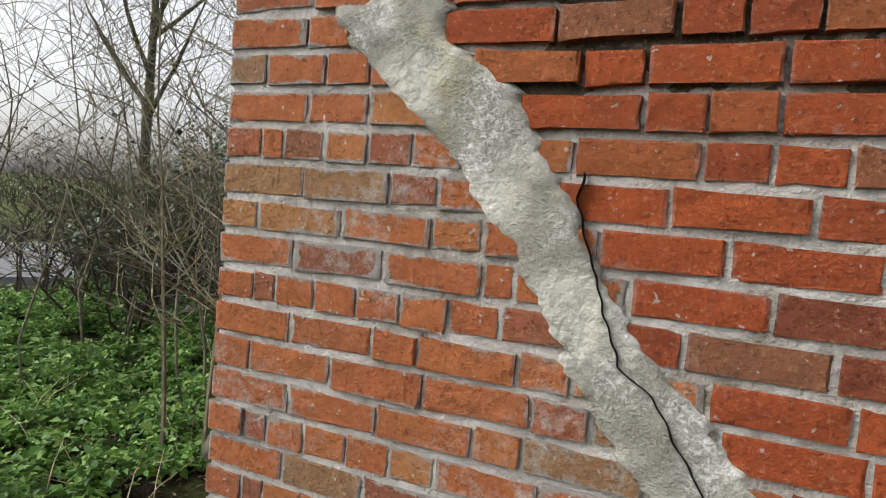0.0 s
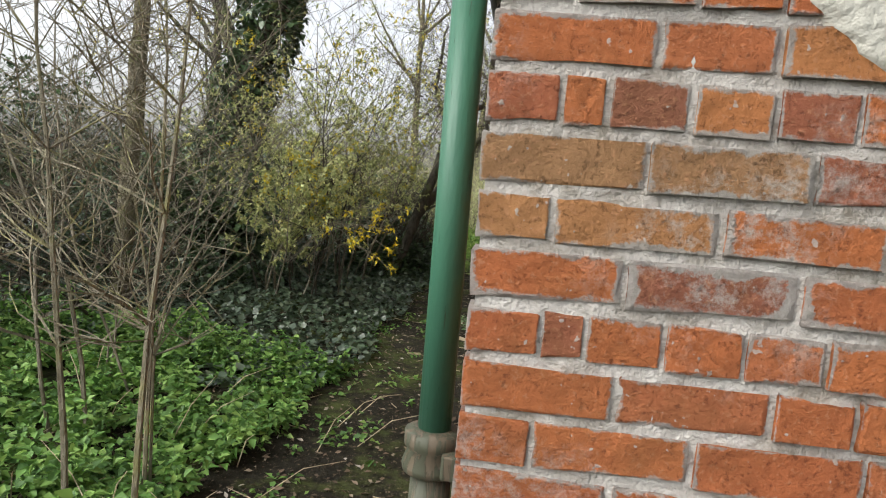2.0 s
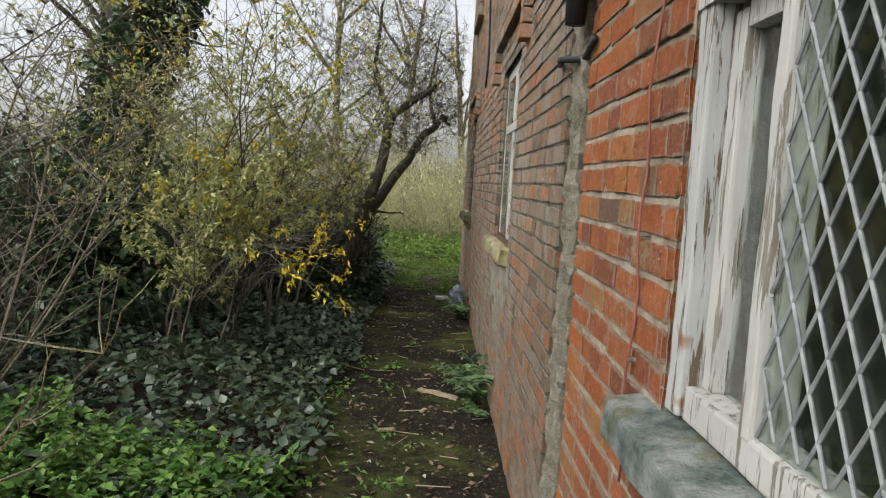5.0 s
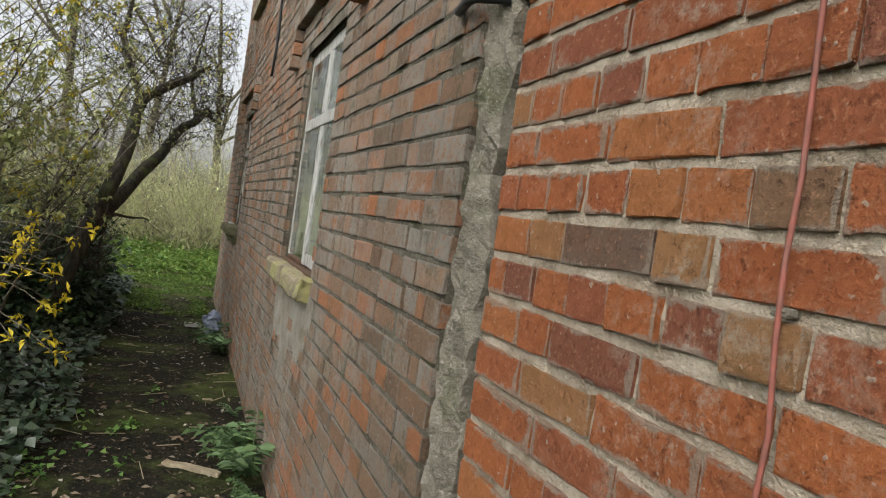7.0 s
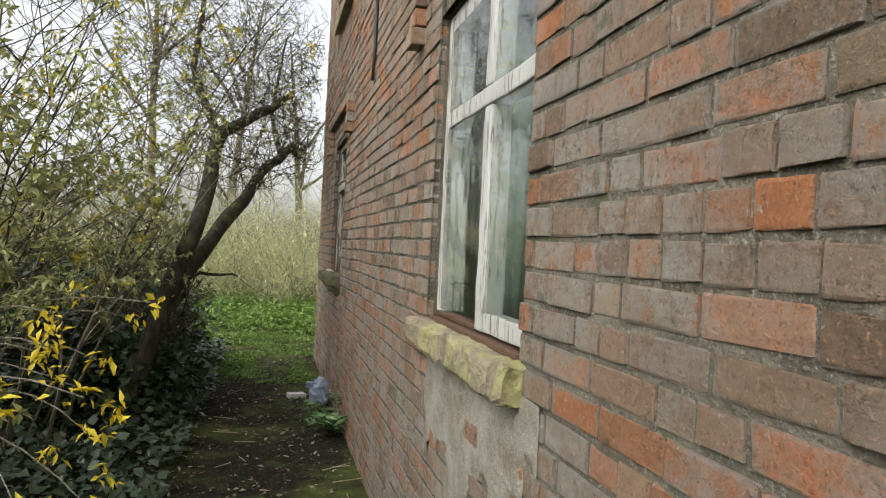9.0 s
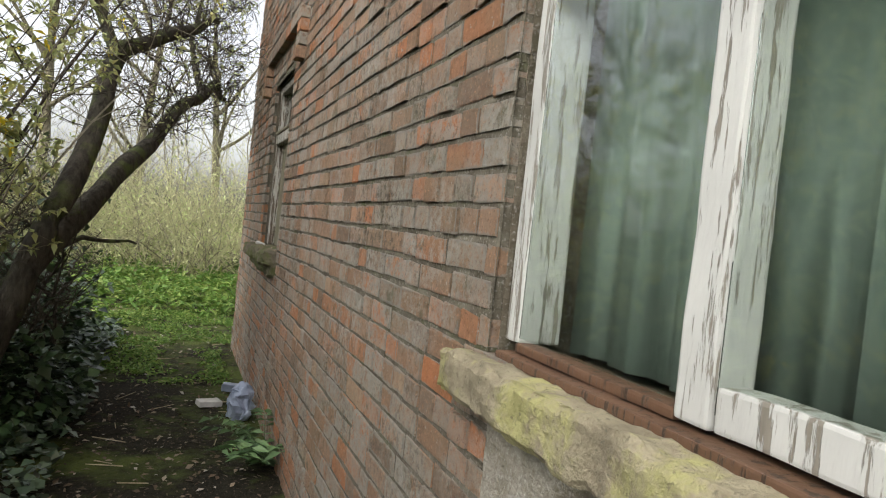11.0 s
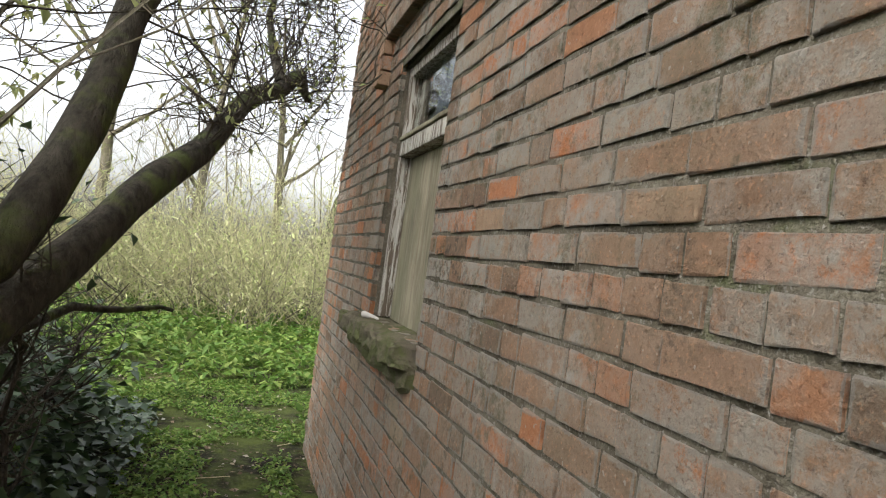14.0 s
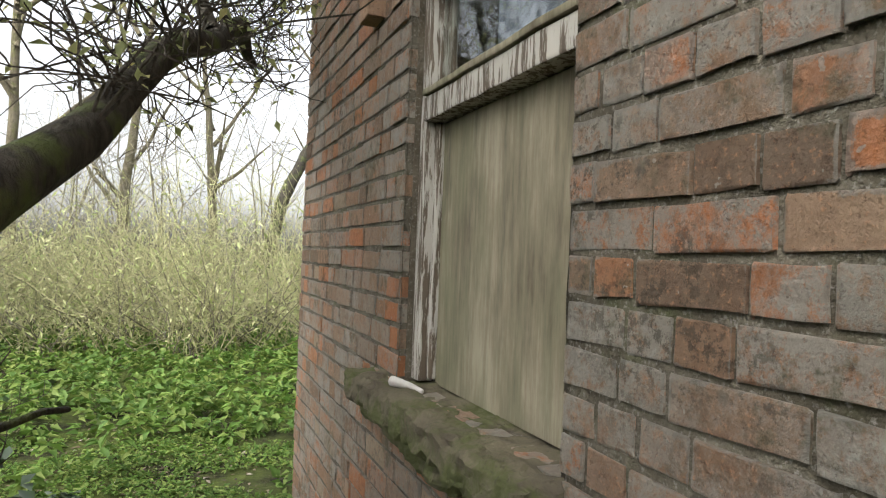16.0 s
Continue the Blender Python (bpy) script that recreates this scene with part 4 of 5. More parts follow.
# ---- plants ----
def blocked(p):
    """The air over the trodden path, which is kept clear, and the house."""
    if p.z < 1.65 and p.y < 12.3 and p.x > -2.15 and p.y > 4.5:
        return True
    if p.y > 8.9:
        return p.x > -1.25 and p.y < 11.8
    return p.x > -2.0 + 0.12 * max(0.0, 3.2 - p.y) * (-1) and p.z < 2.3 or p.x > -1.4 or (p.x > -2.35 and p.z < 0.75 and 4.5 < p.y)


def shrub(name, base, height, spread, stems, mat, seed, twigs=9, thick=0.014, lean=(0, 0), label="", sides=4, fine=3, wig=0.12, stem_wig=None):
    """A bare shrub or sapling group: stems with side twigs and finer twigs."""
    rng = random.Random(seed)
    V, F = [], []
    tips = []

    def grow(p, d, length, r, level):
        n = 7 if level == 0 else 4
        pts, rad = [p.copy()], [r]
        step = length / n
        wg = stem_wig if stem_wig and not level else wig
        for i in range(n):
            d = (d + Vector((rng.gauss(0, wg), rng.gauss(0, wg), rng.gauss(0, wg * 0.5) + (0.05 if level else 0.02)))).normalized()
            if blocked(p + d * step * 1.5):
                d.x = -abs(d.x) - 0.25
                d.normalize()
                if blocked(p + d * step):
                    break
            p = p + d * step
            pts.append(p.copy())
            rad.append(r * (1 - 0.85 * (i + 1) / n) + 0.0008)
        if len(pts) < 3:
            return
        n = len(pts) - 1
        tube_into(V, F, pts, rad, sides if level == 0 else 3)
        if level < 2:
            k = twigs if level == 0 else fine
            for _ in range(k):
                i = rng.randrange(1 if level else 2, n + 1)
                a = rng.uniform(0, 2 * math.pi)
                side = Vector((math.cos(a), math.sin(a), rng.uniform(-0.15, 0.7)))
                grow(pts[i], (d * 0.5 + side).normalized(), length * rng.uniform(0.22, 0.5), max(rad[i] * 0.55, 0.0024 if stem_wig else 0.0016), level + 1)
        else:
            tips.extend(pts[2:])
    for s in range(stems):
        a = rng.uniform(0, 2 * math.pi)
        off = Vector((math.cos(a), math.sin(a), 0)) * rng.uniform(0, spread * 0.35)
        b = Vector((base[0], base[1], 0)) + off
        b.z = ground_z(b.x, b.y) - 0.04
        d = Vector((math.cos(a) * spread * rng.uniform(0.05, 0.5) + lean[0], math.sin(a) * spread * rng.uniform(0.05, 0.5) + lean[1], height * 0.9)).normalized()
        grow(b, d, height * rng.uniform(0.7, 1.1), thick * rng.uniform(0.6, 1.2), 0)
    ob = mesh(name, V, F, mat)
    tagged(ob, label, "shrub")
    return ob, tips


def tree_limbs(name, limbs, mat, seed, label, twig_mat, twigs=16, category="tree", low=0.0, reach=1.0):
    """A tree from its main limbs (lists of points with radii), each with many fine twigs."""
    rng = random.Random(seed)
    root = tagged(new(name), label, category)
    V, F, TV, TF = [], [], [], []
    tips = []

    def grow(p, d, length, r, level):
        n = 4
        pts, rad = [p.copy()], [r]
        for i in range(n):
            d = (d + Vector((rng.gauss(0, 0.32), rng.gauss(0, 0.32), rng.gauss(0.03, 0.28)))).normalized()
            if blocked(p + d * length / n) or p.z + d.z * length / n < low:
                break
            p = p + d * length / n
            pts.append(p.copy())
            rad.append(r * (1 - 0.8 * (i + 1) / n) + 0.001)
        if len(pts) < 3:
            return
        n = len(pts) - 1
        tube_into(TV, TF, pts, rad, 3)
        tips.extend(pts[2:])
        if level < 2:
            for _ in range(4):
                i = rng.randrange(1, n + 1)
                grow(pts[i], Vector((rng.gauss(0, 1), rng.gauss(0, 1), rng.gauss(0.2, 0.7))).normalized() + d * 0.4, length * rng.uniform(0.3, 0.6), max(rad[i] * 0.6, 0.002), level + 1)
    for limb in limbs:
        pts, rad = [], []
        for (a, ra), (b, rb) in zip(limb, limb[1:]):
            a, b = Vector(a), Vector(b)
            for i in range(6):
                f = i / 6
                q = a.lerp(b, f)
                q += noise.noise_vector(q * 1.7) * 0.05 * min(1, len(pts) / 3)
                pts.append(q)
                rad.append((ra + (rb - ra) * f) * (1 + 0.12 * noise.noise(q * 5)))
        pts.append(Vector(limb[-1][0]))
        rad.append(limb[-1][1])
        tube_into(V, F, pts, rad, 10)
        for _ in range(twigs):
            i = rng.randrange(len(pts) // 3, len(pts))
            if pts[i].z < low:
                continue
            d = Vector((rng.gauss(0, 1), rng.gauss(0, 1), rng.gauss(0.5, 0.7))).normalized()
            grow(pts[i], d, reach * rng.uniform(0.5, 1.3), max(0.0022, rad[i] * 0.09), 0)
    mesh("trunk", V, F, mat, root, True)
    if TV:
        tagged(mesh("twigs", TV, TF, twig_mat, root), kind="stuff")
    return root, tips


def scatter(n, x0, x1, y0, y1, rng, keep):
    """n random places on the ground for which keep(x, y) holds."""
    out = []
    while len(out) < n:
        x, y = rng.uniform(x0, x1), rng.uniform(y0, y1)
        if keep(x, y):
            out.append((x, y))
    return out


R = np.random.default_rng(4)
edge = lambda y: -2.12 + 0.12 * noise.noise(Vector((0, y * 1.1, 0))) - 0.25 * max(0, 3.6 - y) * 0.5
clump = lambda x, y, s=1.3: noise.noise(Vector((x * s, y * s, 11)))


def herbs(name, spots, hmin, hmax, per, size, mat, label, width=0.6, spread=0.8):
    """Leafy ground plants: tiers of leaves round short stems."""
    pos, out = [], []
    for x, y in spots:
        h = R.uniform(hmin, hmax) * (0.5 + 1.1 * max(0, clump(x, y, 2.6) + 0.35))
        z = ground_z(x, y)
        k = R.integers(per - 2, per + 3)
        a = R.uniform(0, 2 * np.pi, k)
        zz = z + h * R.uniform(0.3, 1.0, k)
        rr = R.uniform(0.0, 0.045, k)
        pos.append(np.stack([x + np.cos(a) * rr, y + np.sin(a) * rr, zz], 1))
        out.append(np.stack([np.cos(a), np.sin(a), R.uniform(-0.1, 0.5, k)], 1))
    ob = leaves(name, np.concatenate(pos), np.concatenate(out), size, mat, R, width, 0.3, None, spread * 0.5)
    return tagged(ob, label, "plants", kind="stuff")


near_herb = scatter(4300, -6.5, -1.55, 1.3, 6.4, R, lambda x, y: x < edge(y) - 0.0 and y < 4.9 + 0.5 * clump(x, y) - 0.15 * (x + 2.2) and clump(x, y) > -0.3 - 0.2 * (x > -3.5) and clump(x, y, 4.5) > -0.25)
herbs("herb_patch", near_herb, 0.04, 0.22, 14, 0.046, M_HERB, "lush bright green leafy herbs beside the path", 0.7)
herbs("stray_herbs", scatter(110, -2.3, -1.6, 1.6, 7.5, R, lambda x, y: x < edge(y) + 0.65 and clump(x, y, 2.4) > 0.05), 0.02, 0.07, 7, 0.035, M_HERB, "small green seedlings on the dark path edge", 0.7)
# ivy carpet
iv = scatter(24000, -6.5, -1.9, 3.7, 12.2, R, lambda x, y: x < edge(y) + 0.02 and y > 4.2 + 0.6 * clump(x, y) - 0.15 * (x + 2.2))
ip = np.array([(x, y, ground_z(x, y) + R.uniform(0.02, 0.13)) for x, y in iv])
tagged(leaves("ivy_carpet", ip, np.stack([R.normal(0, 1, len(ip)), R.normal(0, 1, len(ip)), R.normal(0.2, 0.25, len(ip))], 1), 0.058, M_IVYGREY, R, 0.95, 0.15), "dull green ivy leaves covering the ground", "ivy", kind="stuff")


def leaf_mound(name, centre, radii, count, size, mat, label, category="ivy", width=0.9, shell=0.75, parent=None, lump=0.35):
    """A lumpy mass of leaves over an uneven hidden mound."""
    c, r = np.array(centre), np.array(radii)
    d = R.normal(0, 1, (count, 3))
    d /= np.linalg.norm(d, axis=1)[:, None]
    d[:, 2] = np.abs(d[:, 2]) if centre[2] < 0.8 else d[:, 2]
    f = np.array([1 + lump * noise.noise(Vector(v * 2.3 + c)) + lump * 0.6 * noise.noise(Vector(v * 6 + c)) for v in d])
    p = c + d * r * (f * R.uniform(shell, 1.05, count))[:, None]
    p[:, 2] = np.maximum(p[:, 2], [ground_z(x, y) + 0.02 for x, y in p[:, :2]])
    ob = leaves(name, p, d + np.array([0, 0, -0.3]), size, mat, R, width, 0.2, parent, 0.5)
    if parent is None:
        tagged(ob, label, category, kind="stuff")
    return ob


# dark ivy-choked thicket behind the path
for c, r, n in (((-4.6, 7.4, 0.1), (1.1, 1.3, 1.35), 5200), ((-5.6, 9.4, 0.1), (1.5, 1.6, 1.7), 6200), ((-3.9, 9.6, 0.1), (1.0, 1.2, 1.15), 4200),
                ((-6.6, 6.3, 0.1), (1.3, 1.2, 1.3), 4200), ((-7.6, 8.6, 0.2), (1.6, 1.6, 2.1), 4500), ((-2.95, 10.7, 0.05), (0.75, 1.1, 0.7), 3200), ((-2.75, 9.3, 0.02), (0.6, 0.8, 0.55), 2600)):
    leaf_mound("ivy_thicket", c, r, int(n * 1.15), 0.068, M_IVY, "dense dark green ivy thicket")
# ivy-clad tree
ivy_tree, tips = tree_limbs("ivy_tree", [[((-4.75, 8.3, -0.05), 0.24), ((-4.7, 8.3, 1.2), 0.2), ((-4.45, 8.5, 2.6), 0.18), ((-4.0, 8.7, 4.2), 0.14), ((-3.7, 9.0, 6.2), 0.08)],
                                         [((-4.5, 8.45, 2.3), 0.12), ((-5.2, 8.8, 3.6), 0.09), ((-5.8, 9.0, 5.2), 0.05)]],
                            M_BARK, 31, "leaning tree thickly clad in dark ivy", M_DARKTWIG, 10)
cl = []
for z in np.arange(0.1, 5.6, 0.0008):
    f = z / 5.6
    a = R.uniform(0, 2 * np.pi)
    rr = (0.34 + 0.16 * noise.noise(Vector((math.cos(a), math.sin(a), z * 1.6)))) * R.uniform(0.75, 1.25)
    cx = np.interp(z, [0, 1.2, 2.6, 4.2, 6.2], [-4.75, -4.7, -4.45, -4.0, -3.7])
    cy = np.interp(z, [0, 1.2, 2.6, 4.2, 6.2], [8.3, 8.3, 8.5, 8.7, 9.0])
    cl.append((cx + math.cos(a) * rr, cy + math.sin(a) * rr, z))
cl = np.array(cl)
ob = leaves("ivy", cl, np.stack([R.normal(0, 1, len(cl)), R.normal(-0.5, 1, len(cl)), R.normal(-0.5, 0.4, len(cl))], 1), 0.095, M_IVY, R, 0.9, 0.2, ivy_tree)
tagged(ob, kind="stuff")
# leaning twin-stemmed tree
lean_tree, lt = tree_limbs("leaning_tree", [
    [((-2.62, 8.75, -0.05), 0.076), ((-2.42, 8.85, 0.6), 0.067), ((-2.27, 9.0, 1.15), 0.058), ((-2.15, 9.4, 1.75), 0.057), ((-2.08, 9.65, 2.15), 0.050), ((-1.85, 10.2, 2.42), 0.044), ((-1.55, 10.8, 2.7), 0.023)],
    [((-2.36, 8.92, 0.85), 0.064), ((-2.02, 9.75, 1.45), 0.057), ((-1.72, 10.6, 1.98), 0.047), ((-1.5, 11.2, 2.27), 0.040), ((-1.42, 11.45, 2.2), 0.020)],
    [((-2.1, 9.55, 2.05), 0.034), ((-2.35, 9.9, 2.7), 0.027), ((-2.3, 10.3, 3.6), 0.014)],
    [((-1.62, 10.9, 2.15), 0.027), ((-1.72, 11.3, 2.6), 0.020), ((-1.6, 11.6, 3.5), 0.010)],
    [((-2.5, 8.9, 0.75), 0.020), ((-2.2, 9.7, 0.98), 0.015), ((-1.95, 10.3, 0.95), 0.008)]],
    M_BARK, 8, "dark mossy leaning tree with two bare stems", M_DARKTWIG, 46, low=1.55, reach=1.0)
lt = np.array([tuple(p) for p in lt])
lt = lt[R.choice(len(lt), 3000)]
tagged(leaves("leaf", lt, R.normal(0, 1, lt.shape), 0.036, M_OLIVE, R, 0.5, 0.2, lean_tree), kind="stuff")
# slender crooked tree by the far corner of the house
tree_limbs("crooked_tree", [[((0.0, 24.0, -0.05), 0.18), ((0.21, 24.0, 0.9), 0.165), ((0.58, 24.0, 2.5), 0.15), ((1.05, 24.0, 3.6), 0.13), ((2.2, 24.3, 5.4), 0.08), ((2.9, 24.5, 7.2), 0.03)]],
           M_BARK, 77, "slender crooked bare tree beyond the house corner", M_DARKTWIG, 26, low=2.8, reach=1.5)
# pale slim trunk among the bushes
pale, pt_ = tree_limbs("pale_tree", [[((-4.35, 5.6, -0.05), 0.085), ((-4.3, 5.65, 1.6), 0.075), ((-4.28, 5.7, 3.2), 0.06), ((-4.2, 5.75, 5.2), 0.03)]], M_PALEBARK, 12, "slim pale bare tree among the bushes", M_TWIG, 14)
# saplings near the corner
for k, (x, y, h, s, n, t, l) in enumerate(((-2.30, 2.44, 2.6, 0.10, 1, 0.022, (-0.02, 0.0)), (-2.57, 2.43, 2.6, 0.12, 1, 0.022, (0.0, 0.02)), (-2.44, 2.72, 2.5, 0.2, 2, 0.017, (0.0, 0.05)), (-3.02, 3.05, 2.9, 0.4, 2, 0.018, (0.0, 0.1)), (-2.9, 3.65, 3.0, 0.4, 2, 0.018, (0.1, 0.1)), (-3.3, 3.7, 2.6, 0.6, 3, 0.016, (0, 0)),
                                           (-3.7, 2.4, 3.0, 0.5, 2, 0.02, (0, 0)), (-4.3, 3.6, 3.0, 0.9, 3, 0.018, (0, 0)), (-4.9, 4.6, 3.0, 1.0, 3, 0.018, (0, 0)), (-3.9, 4.9, 2.0, 0.9, 4, 0.014, (0, 0)),
                                           (-5.0, 2.9, 3.0, 1.2, 4, 0.018, (0, 0)), (-6.2, 4.6, 3.0, 1.4, 4, 0.02, (0, 0)))):
    ob, tp = shrub("sapling", (x, y), h, s, n, M_TWIG if k > 2 else M_SAPLING, 40 + k, 14 if k > 2 else 22, t * 0.6, l, "bare pale grey sapling stems with fine twigs", 5, 6, 0.17 if k > 2 else 0.3, None if k > 2 else 0.045)
    ob["group"] = "saplings beside the path"
for k, (x, y, h, s, n) in enumerate(((-5.9, 6.0, 2.6, 1.6, 10), (-7.2, 4.8, 2.4, 1.8, 11), (-8.4, 6.6, 2.8, 2.0, 11), (-6.6, 7.6, 3.2, 1.8, 10), (-4.6, 6.6, 2.6, 1.2, 8), (-5.4, 4.3, 1.9, 2.0, 12), (-4.4, 5.2, 1.6, 1.6, 10), (-4.5, 4.0, 1.9, 1.7, 14), (-5.6, 5.3, 2.2, 2.0, 14), (-2.7, 9.4, 1.35, 1.1, 12), (-2.75, 10.3, 1.3, 1.2, 12), (-3.0, 11.2, 1.2, 1.2, 10))):
    ob, tp = shrub("bramble_bush", (x, y), h * (0.72 if x < -4.3 else 1.0), s, n, M_DARKTWIG, 70 + k, 13, 0.016, (0, 0), "tangled dark leafless bush", 4, 3, 0.24)
    ob["group"] = "dark bushes"
    sel = np.array([tuple(p) for p in tp])[::6]
    lf = leaves("leaf", sel, R.normal(0, 1, (len(sel), 3)), 0.05, M_IVY, R, 0.8, 0.2, ob)
    tagged(lf, kind="stuff")


# flowering bush
def forsythia():
    root = tagged(new("forsythia_bush"), "overgrown forsythia bush with sparse yellow flowers", "bush")
    alltips = []
    for k, (x, y, h, s, n, l) in enumerate(((-3.2, 7.2, 2.9, 1.6, 11, (0.15, -0.1)), (-3.1, 8.0, 3.1, 1.5, 10, (0.15, 0.0)), (-3.4, 8.3, 3.3, 1.8, 9, (0.1, 0.2)), (-3.25, 6.7, 1.7, 1.0, 6, (0.25, -0.3)))):
        ob, tp = shrub("stems", (x, y), h, s, n, M_TWIG if k % 2 else M_DARKTWIG, 90 + k, 12, 0.011, l, "", 3, 4, 0.15)
        ob.parent = root
        for key in ("label", "category"):
            if key in ob:
                del ob[key]
        tagged(ob, kind="stuff")
        alltips += [tuple(p) for p in tp]
    pts = np.array(alltips)
    chance = np.clip(1.25 - 0.45 * pts[:, 2], 0.08, 1.0)
    pick = pts[R.choice(len(pts), 24000, p=chance / chance.sum())]
    tagged(leaves("leaf", pick, R.normal(0, 1, (len(pick), 3)), 0.041, M_OLIVE, R, 0.5, 0.2, root), kind="stuff")
    w = [i for i, p in enumerate(pts) if noise.noise(Vector(p) * 1.9) > 0.18 and p[2] > 0.3]
    f1 = pts[R.choice(w, 620)]
    low = np.array([(-2.27 + R.normal(0, 0.13), 6.05 + R.normal(0, 0.42), 0.84 + R.normal(0, 0.2)) for _ in range(26)])
    fl = np.repeat(np.concatenate([f1, low, low + R.normal(0, 0.02, low.shape)]), 6, 0)
    fl = fl + R.normal(0, 0.012, fl.shape)
    tagged(leaves("flower", fl, R.normal(0, 1, fl.shape) + np.array([0, 0, -0.4]), 0.038, M_YELLOW, R, 0.4, 0.1, root), kind="stuff")
    V, F = [], []
    rng = random.Random(3)
    for p in low[:20]:
        q = Vector(p)
        b = Vector((-3.0 + rng.gauss(0, 0.2), 6.75 + rng.gauss(0, 0.25), 0.5))
        mid = (q + b) / 2 + Vector((0, 0, 0.35))
        tube_into(V, F, [b.lerp(mid, t).lerp(mid.lerp(q, t), t) for t in [i / 8 for i in range(9)]], [0.005 - 0.0004 * i for i in range(9)], 4)
    tagged(mesh("arching_stems", V, F, M_TWIG, root), kind="stuff")


forsythia()


# pale willow thicket beyond the house
def willow_thicket():
    V, F = [], []
    rng = random.Random(17)
    tips = []
    BV, BF = [], []
    for _ in range(180):
        cx, cy = rng.uniform(-11, 7), 17.0 + 6.5 * rng.random() ** 1.3
        ch = rng.uniform(1.1, 3.3)
        for _ in range(24):
            h = ch * rng.uniform(0.6, 1.1)
            x, y = cx + rng.gauss(0, 0.22), cy + rng.gauss(0, 0.22)
            p = Vector((x, y, ground_z(x, y) - 0.03))
            d = Vector((rng.gauss(0, 0.6), rng.gauss(0, 0.6), 1)).normalized()
            pts = [p]
            for i in range(4):
                d = (d + Vector((rng.gauss(0, 0.36), rng.gauss(0, 0.36), 0.0))).normalized()
                pts.append(pts[-1] + d * h / 4)
                if i:
                    q = pts[-1]
                    e = (d + Vector((rng.gauss(0, 0.7), rng.gauss(0, 0.7), rng.gauss(0.1, 0.5)))).normalized()
                    tube_into(V, F, [q, q + e * h * 0.12, q + (e + Vector((0, 0, 0.25))) * h * 0.22], [0.0045, 0.003, 0.001], 3)
            if rng.random() < 0.35:
                tube_into(BV, BF, pts, [0.010, 0.008, 0.006, 0.004, 0.001], 3)
            else:
                tube_into(V, F, pts, [0.009, 0.007, 0.0055, 0.004, 0.001], 3)
            tips += pts[1:]
    ob = tagged(mesh("willow_thicket", V, F, M_WILLOW), "dense thicket of pale yellow willow stems", "thicket", kind="stuff")
    tagged(mesh("brown_thicket", BV, BF, M_TWIG), "grey-brown bare stems among the willows", "thicket", kind="stuff")
    pp = np.array([tuple(p) for p in tips])
    pp = np.repeat(pp, 2, 0) + R.normal(0, 0.15, (len(pp) * 2, 3))
    tagged(leaves("willow_buds", pp, R.normal(0, 1, pp.shape), 0.085, M_PALEBUD, R, 0.32, 0.1), "pale green opening buds on willow stems", "foliage", kind="stuff")


willow_thicket()
grs = scatter(3600, -7, 6, 12.2, 19, R, lambda x, y: y > 12.9 + 0.5 * clump(x, y) or clump(x, y, 2.5) > 0.25)
grs = [(x, y) for x, y in grs if abs(y - 13.0 - 0.25 * clump(x, y, 1.1)) > 0.32 and not (x > BROWN_X - 0.05 and y < END_Y + 0.1)]
herbs("green_verge", grs, 0.05, 0.30, 12, 0.082, M_GRASS, "bright green nettles and grass beyond the house", 0.55)
ms = scatter(4200, -4.2, 0.5, 10.2, 13.6, R, lambda x, y: clump(x, y, 2.2) > -0.12 and (x < BROWN_X - 0.12 or y > END_Y + 0.1))
herbs("moss_tufts", ms, 0.01, 0.04, 7, 0.035, M_GRASS, "low mossy tufts on the path", 0.5)

# tall bare trees in the distance
for k, (x, y, h) in enumerate(((-9, 17, 9), (-5.5, 28, 11), (-3.2, 29, 10), (-15, 13, 10), (-0.4, 31, 9), (3.5, 30, 9), (-13.5, 7.5, 8))):
    rr = random.Random(300 + k)
    lx, ly = rr.uniform(-0.6, 0.6), rr.uniform(-0.6, 0.6)
    main = [((x, y, -0.1), 0.17), ((x + lx * 0.4, y + ly * 0.4, h * 0.3), 0.14), ((x + lx, y + ly, h * 0.65), 0.09), ((x + lx * 1.8, y + ly * 1.5, h), 0.03)]
    limbs = [main]
    for j in range(7):
        f = rr.uniform(0.2, 0.75)
        a = rr.uniform(0, 6.28)
        s = Vector((x + lx * f, y + ly * f, h * f))
        e = s + Vector((math.cos(a) * h * 0.2, math.sin(a) * h * 0.2, h * rr.uniform(0.15, 0.32)))
        limbs.append([(tuple(s), 0.07), (tuple(s.lerp(e, 0.5) + Vector((0, 0, -0.1))), 0.05), (tuple(e), 0.02)])
    t_, _ = tree_limbs("bare_tree", limbs, M_PALEBARK if k % 3 else M_BARK, 200 + k, "tall bare winter tree with fine twigs", M_TWIG, 4, reach=1.9)
    t_["group"] = "bare trees in the distance"


# pale scrub behind the willows
for k, (x, y, h) in enumerate(((-4.8, 25.0, 5.0), (-2.2, 24.4, 5.2), (0.4, 25.4, 5.8), (2.8, 24.8, 5.0), (-3.4, 27.5, 6.0))):
    ob, tp = shrub("scrub_tree", (x, y), h, 2.4, 8, M_TWIG, 700 + k, 11, 0.03, (0, 0), "pale bare scrub tree behind the willow thicket", 4, 4, 0.2)
    ob["group"] = "scrub behind the thicket"


